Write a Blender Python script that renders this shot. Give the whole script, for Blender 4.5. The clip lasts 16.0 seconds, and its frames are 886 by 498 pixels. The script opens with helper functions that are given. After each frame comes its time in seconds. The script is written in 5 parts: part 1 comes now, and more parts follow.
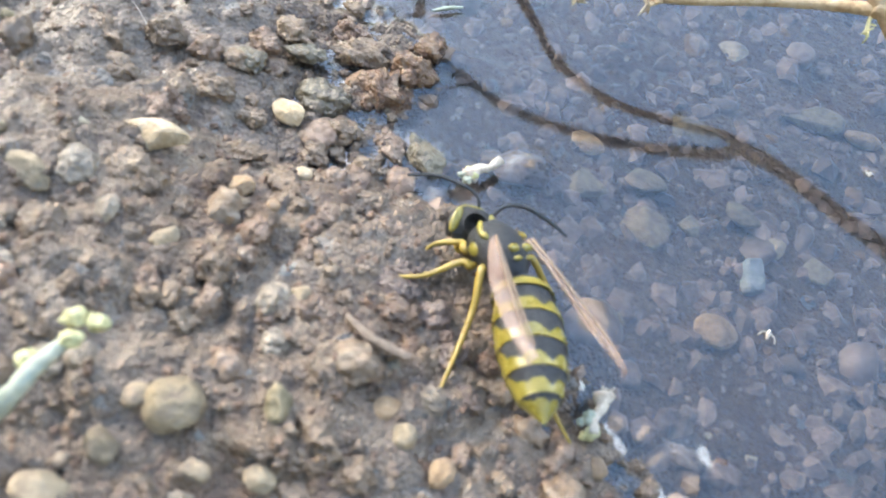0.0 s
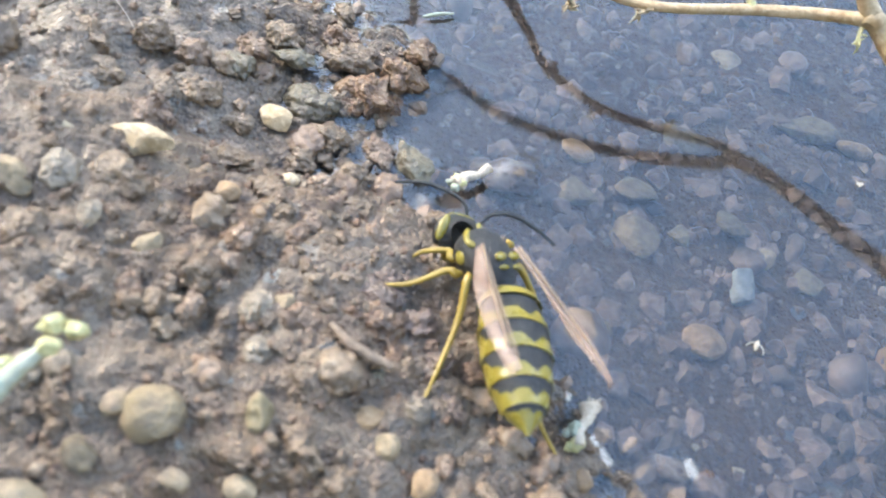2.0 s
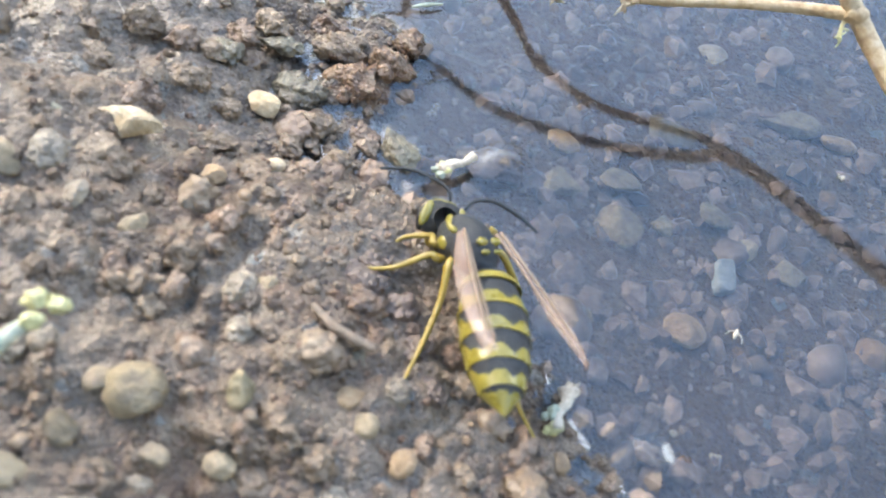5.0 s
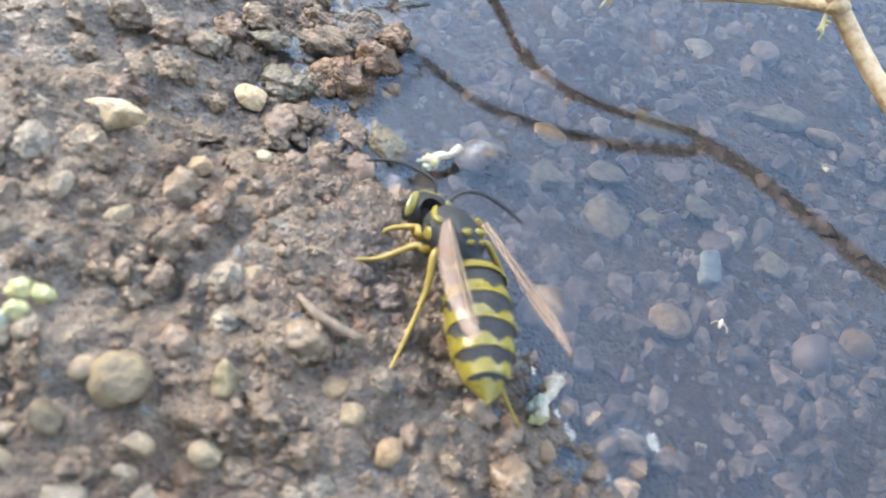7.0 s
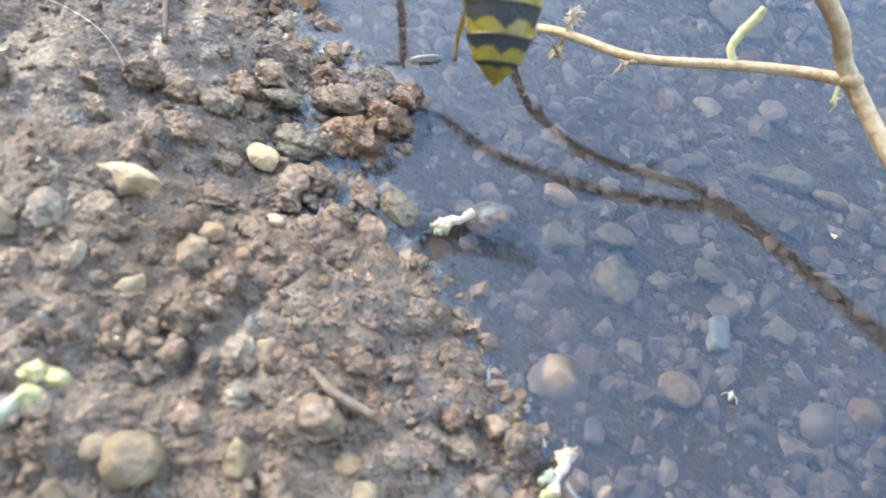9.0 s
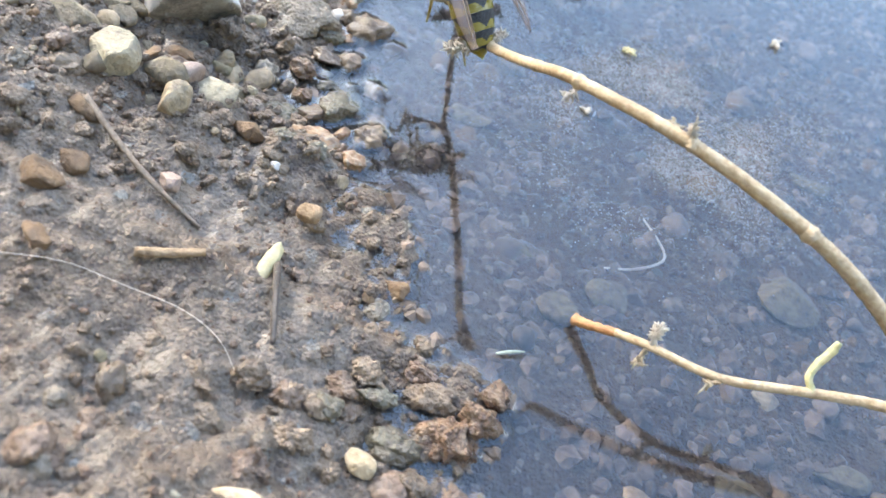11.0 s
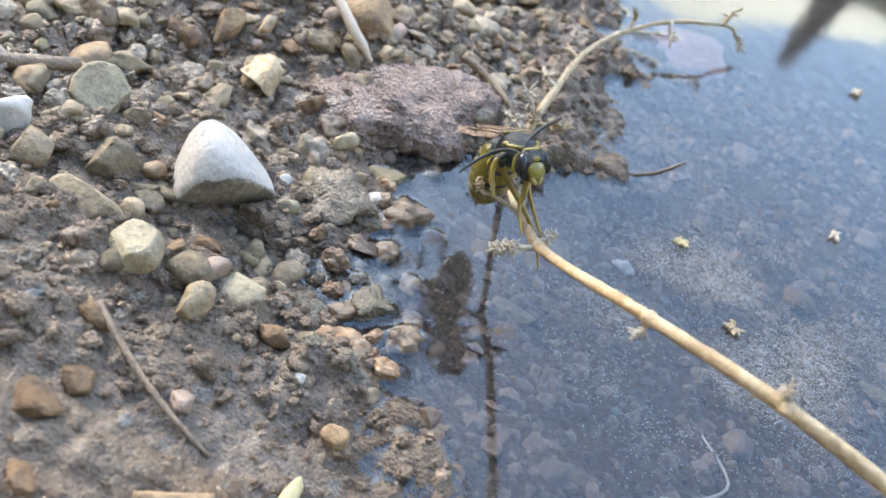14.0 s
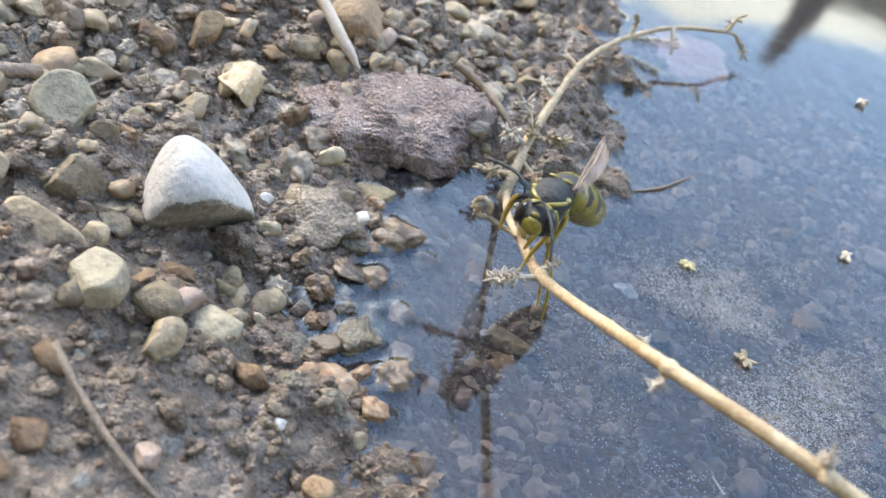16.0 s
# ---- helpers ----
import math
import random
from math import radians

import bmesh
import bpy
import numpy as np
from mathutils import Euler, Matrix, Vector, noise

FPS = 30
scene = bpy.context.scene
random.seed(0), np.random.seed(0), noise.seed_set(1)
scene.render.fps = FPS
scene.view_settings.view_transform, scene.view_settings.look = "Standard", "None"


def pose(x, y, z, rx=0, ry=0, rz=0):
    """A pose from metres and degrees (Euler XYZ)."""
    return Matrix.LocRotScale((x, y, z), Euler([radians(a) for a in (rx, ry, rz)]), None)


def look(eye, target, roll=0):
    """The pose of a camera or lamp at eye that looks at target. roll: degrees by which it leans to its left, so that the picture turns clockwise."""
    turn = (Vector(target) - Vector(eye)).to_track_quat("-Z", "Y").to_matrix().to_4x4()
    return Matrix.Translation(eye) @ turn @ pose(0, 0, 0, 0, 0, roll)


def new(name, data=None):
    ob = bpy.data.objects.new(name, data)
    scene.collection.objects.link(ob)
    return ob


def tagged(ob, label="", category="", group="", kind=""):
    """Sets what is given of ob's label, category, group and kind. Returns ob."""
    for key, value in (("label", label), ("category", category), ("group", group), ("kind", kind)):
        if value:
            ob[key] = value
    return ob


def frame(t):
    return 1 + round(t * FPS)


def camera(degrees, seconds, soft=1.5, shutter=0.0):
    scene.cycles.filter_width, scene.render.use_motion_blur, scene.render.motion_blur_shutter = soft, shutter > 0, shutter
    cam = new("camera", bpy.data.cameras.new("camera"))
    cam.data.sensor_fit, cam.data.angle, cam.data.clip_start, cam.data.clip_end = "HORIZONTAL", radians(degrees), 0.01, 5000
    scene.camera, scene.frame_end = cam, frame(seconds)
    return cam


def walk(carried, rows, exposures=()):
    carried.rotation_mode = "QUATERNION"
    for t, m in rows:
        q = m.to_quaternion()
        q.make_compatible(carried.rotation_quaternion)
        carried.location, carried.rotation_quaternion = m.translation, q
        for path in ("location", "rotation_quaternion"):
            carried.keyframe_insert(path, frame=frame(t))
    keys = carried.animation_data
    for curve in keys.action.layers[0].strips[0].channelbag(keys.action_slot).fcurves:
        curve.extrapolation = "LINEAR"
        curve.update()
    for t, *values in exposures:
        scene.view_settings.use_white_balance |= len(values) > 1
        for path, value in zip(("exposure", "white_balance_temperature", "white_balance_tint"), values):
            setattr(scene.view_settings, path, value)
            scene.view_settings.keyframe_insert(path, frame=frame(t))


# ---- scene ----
cam = camera(59.0, 16.0, soft=1.6)
cam.data.dof.use_dof, cam.data.dof.focus_distance, cam.data.dof.aperture_fstop = True, 0.077, 46.0
U = 0.001  # the numbers below are millimetres
PATH = [
    (0.0, (-0.00, -30.00, 53.99), (-0.00, -3.84, -0.01), 12.70),
    (0.5, (0.10, -29.39, 54.03), (0.35, -3.23, 0.03), 13.64),
    (1.0, (0.37, -29.31, 53.79), (0.47, -3.19, -0.23), 13.32),
    (1.5, (0.96, -29.43, 53.63), (0.40, -3.21, -0.33), 11.80),
    (2.0, (0.71, -29.38, 53.82), (0.81, -2.94, -0.04), 13.36),
    (2.5, (0.34, -28.76, 54.00), (0.38, -2.44, 0.08), 13.49),
    (3.0, (0.79, -29.10, 54.24), (0.95, -2.88, 0.27), 14.05),
    (3.5, (1.75, -29.12, 54.87), (1.82, -2.62, 1.04), 14.36),
    (4.0, (1.79, -29.84, 54.31), (1.95, -3.48, 0.41), 14.26),
    (6.5, (2.76, -30.76, 54.08), (2.85, -4.10, 0.33), 13.92),
    (7.0, (2.90, -31.05, 54.08), (3.42, -4.37, 0.34), 14.62),
    (7.5, (3.28, -31.03, 54.17), (3.50, -4.09, 0.56), 13.99),
    (8.0, (3.70, -30.87, 54.26), (3.62, -3.87, 0.68), 13.63),
    (8.2, (3.87, -30.69, 54.22), (3.53, -3.88, 0.54), 13.13),
    (10.3, (-11.24, -22.40, 59.33), (-7.38, 9.35, 8.56), 22.31),
    (10.5, (-12.36, -22.48, 59.78), (-8.86, 10.32, 9.66), 21.32),
    (11.0, (-14.63, -19.47, 62.36), (-13.52, 17.17, 14.86), 19.61),
    (11.5, (-16.10, -19.42, 65.67), (-16.28, 20.12, 20.54), 18.59),
    (12.0, (-16.81, -17.48, 68.23), (-17.47, 23.81, 24.70), 18.67),
    (12.5, (-15.40, -14.75, 66.00), (-16.18, 26.74, 22.66), 18.85),
    (13.0, (-17.86, -12.63, 64.80), (-19.07, 29.24, 21.84), 18.95),
    (13.5, (-19.38, -10.76, 63.54), (-21.15, 31.30, 20.79), 18.67),
    (14.0, (-20.33, -8.29, 61.94), (-23.16, 34.22, 19.69), 17.85),
    (14.5, (-20.55, -6.92, 61.02), (-23.41, 35.67, 18.85), 18.16),
    (15.0, (-22.14, -5.11, 61.82), (-24.95, 37.56, 19.74), 18.47),
    (15.5, (-21.88, -3.79, 61.46), (-23.85, 39.21, 19.67), 19.32),
    (16.0, (-22.47, -2.22, 59.44), (-24.10, 40.42, 17.26), 19.27),
]
walk(cam, [(t, look([U * v for v in eye], [U * v for v in target], roll)) for t, eye, target, roll in PATH],
     exposures=[(0.0, 3.0, 5950, 4), (8.2, 2.93, 6000, 4), (10.3, 3.0, 5850, 4), (12.0, 2.82, 6000, 4), (16.0, 2.66, 5950, 4)])

# ---------------------------------------------------------------- daylight in open shade
world = bpy.data.worlds.new("sky")
scene.world = world
world.use_nodes = True
wn = world.node_tree.nodes
sky = wn.new("ShaderNodeTexSky")
sky.sky_type, sky.sun_disc = "NISHITA", False
SUN_UP, SUN_ROUND = 27.0, 58.0
sky.sun_elevation, sky.sun_rotation = radians(SUN_UP), radians(-SUN_ROUND)
sky.air_density, sky.dust_density, sky.ozone_density = 1.25, 4.5, 3.2
world.node_tree.links.new(sky.outputs["Color"], wn["Background"].inputs["Color"])
wn["Background"].inputs["Strength"].default_value = 0.15
sun_data = bpy.data.lights.new("sun", "SUN")
sun_data.energy, sun_data.angle, sun_data.color = 0.22, radians(32), (1.0, 0.95, 0.88)
sun = new("sun", sun_data)
e, a = radians(SUN_UP), radians(SUN_ROUND)
sun.matrix_world = look((math.sin(a) * math.cos(e), math.cos(a) * math.cos(e), math.sin(e)), (0, 0, 0))


# ---------------------------------------------------------------- materials
def material(name, colours, rough=(0.5, 0.7), scale=1.0, bump=0.4, grain=3.0, vary=0.0, spec=0.5, metal=0.0, see=0.0, coat=0.0, grit=0.0, island=False, mud=0.0):
    """Colours mixed at two scales (cycles per millimetre: scale, and grain times that), with uneven gloss and relief."""
    m = bpy.data.materials.new(name)
    m.use_nodes = True
    n, l = m.node_tree.nodes, m.node_tree.links
    b = n["Principled BSDF"]
    at = n.new("ShaderNodeTexCoord").outputs["Object"]
    info = n.new("ShaderNodeObjectInfo")
    shift = n.new("ShaderNodeVectorMath")
    shift.operation = "MULTIPLY_ADD"
    l.new(info.outputs["Random"], shift.inputs[0])
    shift.inputs[1].default_value = (3.1, 1.7, 2.3)
    l.new(at, shift.inputs[2])
    big, small = n.new("ShaderNodeTexNoise"), n.new("ShaderNodeTexNoise")
    for tex, s, d in ((big, 1000 * scale, 4), (small, 1000 * scale * grain, 6)):
        l.new(shift.outputs[0], tex.inputs["Vector"])
        tex.inputs["Scale"].default_value, tex.inputs["Detail"].default_value = s, d
        tex.inputs["Roughness"].default_value = 0.62
    both = n.new("ShaderNodeMath")
    both.operation = "MULTIPLY_ADD"
    l.new(small.outputs["Fac"], both.inputs[0])
    both.inputs[1].default_value = 0.55
    half = n.new("ShaderNodeMath")
    half.operation = "MULTIPLY_ADD"
    l.new(big.outputs["Fac"], half.inputs[0])
    half.inputs[1].default_value, half.inputs[2].default_value = 0.9, -0.225
    l.new(half.outputs[0], both.inputs[2])
    ramp = n.new("ShaderNodeValToRGB")
    for i, c in enumerate(colours):
        place = 0.3 + 0.4 * i / max(1, len(colours) - 1)
        el = ramp.color_ramp.elements[i] if i < 2 else ramp.color_ramp.elements.new(place)
        el.position, el.color = place, (*c, 1)
    l.new(both.outputs[0], ramp.inputs["Fac"])
    colour = ramp.outputs["Color"]
    if vary:
        hsv = n.new("ShaderNodeHueSaturation")
        val = n.new("ShaderNodeMapRange")
        val.inputs["To Min"].default_value, val.inputs["To Max"].default_value = 1 - vary, 1 + vary
        l.new(n.new("ShaderNodeNewGeometry").outputs["Random Per Island"] if island else info.outputs["Random"], val.inputs["Value"])
        l.new(val.outputs[0], hsv.inputs["Value"])
        l.new(colour, hsv.inputs["Color"])
        colour = hsv.outputs["Color"]
    if mud:
        smear = n.new("ShaderNodeTexNoise")
        l.new(shift.outputs[0], smear.inputs["Vector"])
        smear.inputs["Scale"].default_value, smear.inputs["Detail"].default_value, smear.inputs["Roughness"].default_value = 260, 6, 0.7
        much = n.new("ShaderNodeMapRange")
        much.inputs["From Min"].default_value, much.inputs["From Max"].default_value = 0.66 - 0.3 * mud, 0.78 - 0.2 * mud
        much.inputs["To Max"].default_value = 0.85
        l.new(smear.outputs["Fac"], much.inputs["Value"])
        caked = n.new("ShaderNodeMix")
        caked.data_type = "RGBA"
        caked.inputs["B"].default_value = (0.15, 0.108, 0.079, 1)
        l.new(much.outputs[0], caked.inputs["Factor"])
        l.new(colour, caked.inputs["A"])
        colour = caked.outputs["Result"]
    l.new(colour, b.inputs["Base Color"])
    gloss = n.new("ShaderNodeMapRange")
    gloss.inputs["From Min"].default_value, gloss.inputs["From Max"].default_value = 0.35, 0.65
    gloss.inputs["To Min"].default_value, gloss.inputs["To Max"].default_value = rough
    l.new(big.outputs["Fac"], gloss.inputs["Value"])
    l.new(gloss.outputs[0], b.inputs["Roughness"])
    relief = n.new("ShaderNodeBump")
    relief.inputs["Strength"].default_value, relief.inputs["Distance"].default_value = bump, 0.35 * U / scale
    if grit:
        cells = n.new("ShaderNodeTexVoronoi")
        cells.inputs["Scale"].default_value = 2600
        l.new(shift.outputs[0], cells.inputs["Vector"])
        rise = n.new("ShaderNodeMath")
        rise.operation = "MULTIPLY_ADD"
        l.new(cells.outputs["Distance"], rise.inputs[0])
        rise.inputs[1].default_value = -grit
        l.new(both.outputs[0], rise.inputs[2])
        l.new(rise.outputs[0], relief.inputs["Height"])
    else:
        l.new(both.outputs[0], relief.inputs["Height"])
    l.new(relief.outputs[0], b.inputs["Normal"])
    b.inputs["Specular IOR Level"].default_value, b.inputs["Metallic"].default_value = spec, metal
    b.inputs["Coat Weight"].default_value, b.inputs["Coat Roughness"].default_value = coat, 0.12
    if see:
        b.inputs["Alpha"].default_value = 1 - see
    return m


def water_material():
    """Clear, slightly silty water: the sky's mirror by Fresnel, the bed seen through it."""
    m = bpy.data.materials.new("water")
    m.use_nodes = True
    n, l = m.node_tree.nodes, m.node_tree.links
    n.remove(n["Principled BSDF"])
    at = n.new("ShaderNodeTexCoord").outputs["Object"]
    clear, silt, mirror = n.new("ShaderNodeBsdfTransparent"), n.new("ShaderNodeBsdfDiffuse"), n.new("ShaderNodeBsdfGlossy")
    clear.inputs["Color"].default_value = (0.91, 0.94, 0.98, 1)
    silt.inputs["Color"].default_value = (0.33, 0.35, 0.42, 1)
    mirror.inputs["Color"].default_value, mirror.inputs["Roughness"].default_value = (1, 1, 1, 1), 0.06
    cloud = n.new("ShaderNodeTexNoise")
    cloud.inputs["Scale"].default_value, cloud.inputs["Detail"].default_value = 45, 3
    l.new(at, cloud.inputs["Vector"])
    much = n.new("ShaderNodeMapRange")
    much.inputs["From Min"].default_value, much.inputs["From Max"].default_value = 0.3, 0.7
    much.inputs["To Min"].default_value, much.inputs["To Max"].default_value = 0.0, 0.03
    l.new(cloud.outputs["Fac"], much.inputs["Value"])
    body = n.new("ShaderNodeMixShader")
    l.new(much.outputs[0], body.inputs[0])
    l.new(clear.outputs[0], body.inputs[1])
    l.new(silt.outputs[0], body.inputs[2])
    ripple = n.new("ShaderNodeTexNoise")
    ripple.inputs["Scale"].default_value, ripple.inputs["Detail"].default_value = 60, 2
    l.new(at, ripple.inputs["Vector"])
    wave = n.new("ShaderNodeBump")
    wave.inputs["Strength"].default_value, wave.inputs["Distance"].default_value = 0.05, 1.0 * U
    l.new(ripple.outputs["Fac"], wave.inputs["Height"])
    fres = n.new("ShaderNodeFresnel")
    fres.inputs["IOR"].default_value = 1.66
    for node in (fres, mirror):
        l.new(wave.outputs[0], node.inputs["Normal"])
    out = n.new("ShaderNodeMixShader")
    l.new(fres.outputs[0], out.inputs[0])
    l.new(body.outputs[0], out.inputs[1])
    l.new(mirror.outputs[0], out.inputs[2])
    l.new(out.outputs[0], n["Material Output"].inputs["Surface"])
    return m


def soil_material():
    """Damp earth: red-brown and grey-beige patches, pale grit, and a wet gloss close to the water's level."""
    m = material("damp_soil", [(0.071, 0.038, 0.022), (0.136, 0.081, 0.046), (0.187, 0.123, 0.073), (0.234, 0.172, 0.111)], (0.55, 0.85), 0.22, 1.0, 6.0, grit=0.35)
    n, l = m.node_tree.nodes, m.node_tree.links
    b = n["Principled BSDF"]
    brown = b.inputs["Base Color"].links[0].from_socket
    where = n.new("ShaderNodeNewGeometry").outputs["Position"]
    patch, grit = n.new("ShaderNodeTexNoise"), n.new("ShaderNodeTexVoronoi")
    l.new(where, patch.inputs["Vector"])
    l.new(where, grit.inputs["Vector"])
    patch.inputs["Scale"].default_value, patch.inputs["Detail"].default_value = 75, 5
    grit.inputs["Scale"].default_value = 900
    beige = n.new("ShaderNodeValToRGB")
    for el, pos, c in zip(beige.color_ramp.elements, (0.3, 0.72), ((0.118, 0.079, 0.051), (0.270, 0.195, 0.130))):
        el.position, el.color = pos, (*c, 1)
    fine = [x for x in n if x.type == "TEX_NOISE"][1]
    l.new(fine.outputs["Fac"], beige.inputs["Fac"])
    share = n.new("ShaderNodeMapRange")
    share.inputs["From Min"].default_value, share.inputs["From Max"].default_value = 0.37, 0.58
    l.new(patch.outputs["Fac"], share.inputs["Value"])
    mix = n.new("ShaderNodeMix")
    mix.data_type = "RGBA"
    l.new(share.outputs[0], mix.inputs["Factor"])
    l.new(brown, mix.inputs["A"])
    l.new(beige.outputs["Color"], mix.inputs["B"])
    speck = n.new("ShaderNodeMapRange")
    speck.inputs["From Min"].default_value, speck.inputs["From Max"].default_value = 0.86, 0.95
    l.new(grit.outputs["Color"], speck.inputs["Value"])
    pale = n.new("ShaderNodeMix")
    pale.data_type = "RGBA"
    pale.inputs["B"].default_value = (0.220, 0.200, 0.170, 1)
    l.new(speck.outputs[0], pale.inputs["Factor"])
    l.new(mix.outputs["Result"], pale.inputs["A"])
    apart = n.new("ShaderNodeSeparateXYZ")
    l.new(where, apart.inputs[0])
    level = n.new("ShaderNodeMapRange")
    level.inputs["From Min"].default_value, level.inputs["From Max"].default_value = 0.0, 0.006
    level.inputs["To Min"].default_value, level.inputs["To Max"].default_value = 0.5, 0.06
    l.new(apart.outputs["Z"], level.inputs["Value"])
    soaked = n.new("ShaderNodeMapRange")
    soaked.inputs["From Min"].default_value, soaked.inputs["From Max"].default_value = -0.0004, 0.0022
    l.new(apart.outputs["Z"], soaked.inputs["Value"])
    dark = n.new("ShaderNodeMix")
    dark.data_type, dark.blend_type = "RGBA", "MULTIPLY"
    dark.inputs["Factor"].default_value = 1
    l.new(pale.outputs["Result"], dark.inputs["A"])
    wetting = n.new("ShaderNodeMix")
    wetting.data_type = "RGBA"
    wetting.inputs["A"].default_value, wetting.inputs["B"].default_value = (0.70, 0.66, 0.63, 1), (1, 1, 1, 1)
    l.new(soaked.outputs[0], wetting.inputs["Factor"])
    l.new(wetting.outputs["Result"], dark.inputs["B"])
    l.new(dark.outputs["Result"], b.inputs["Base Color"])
    damp = n.new("ShaderNodeMath")
    damp.operation = "MULTIPLY_ADD"
    l.new(patch.outputs["Fac"], damp.inputs[0])
    damp.inputs[1].default_value = 0.5
    l.new(level.outputs[0], damp.inputs[2])
    damp.use_clamp = True
    above = n.new("ShaderNodeMath")
    above.operation = "MULTIPLY"
    l.new(damp.outputs[0], above.inputs[0])
    l.new(soaked.outputs[0], above.inputs[1])
    l.new(above.outputs[0], b.inputs["Coat Weight"])
    b.inputs["Coat Roughness"].default_value = 0.42
    return m


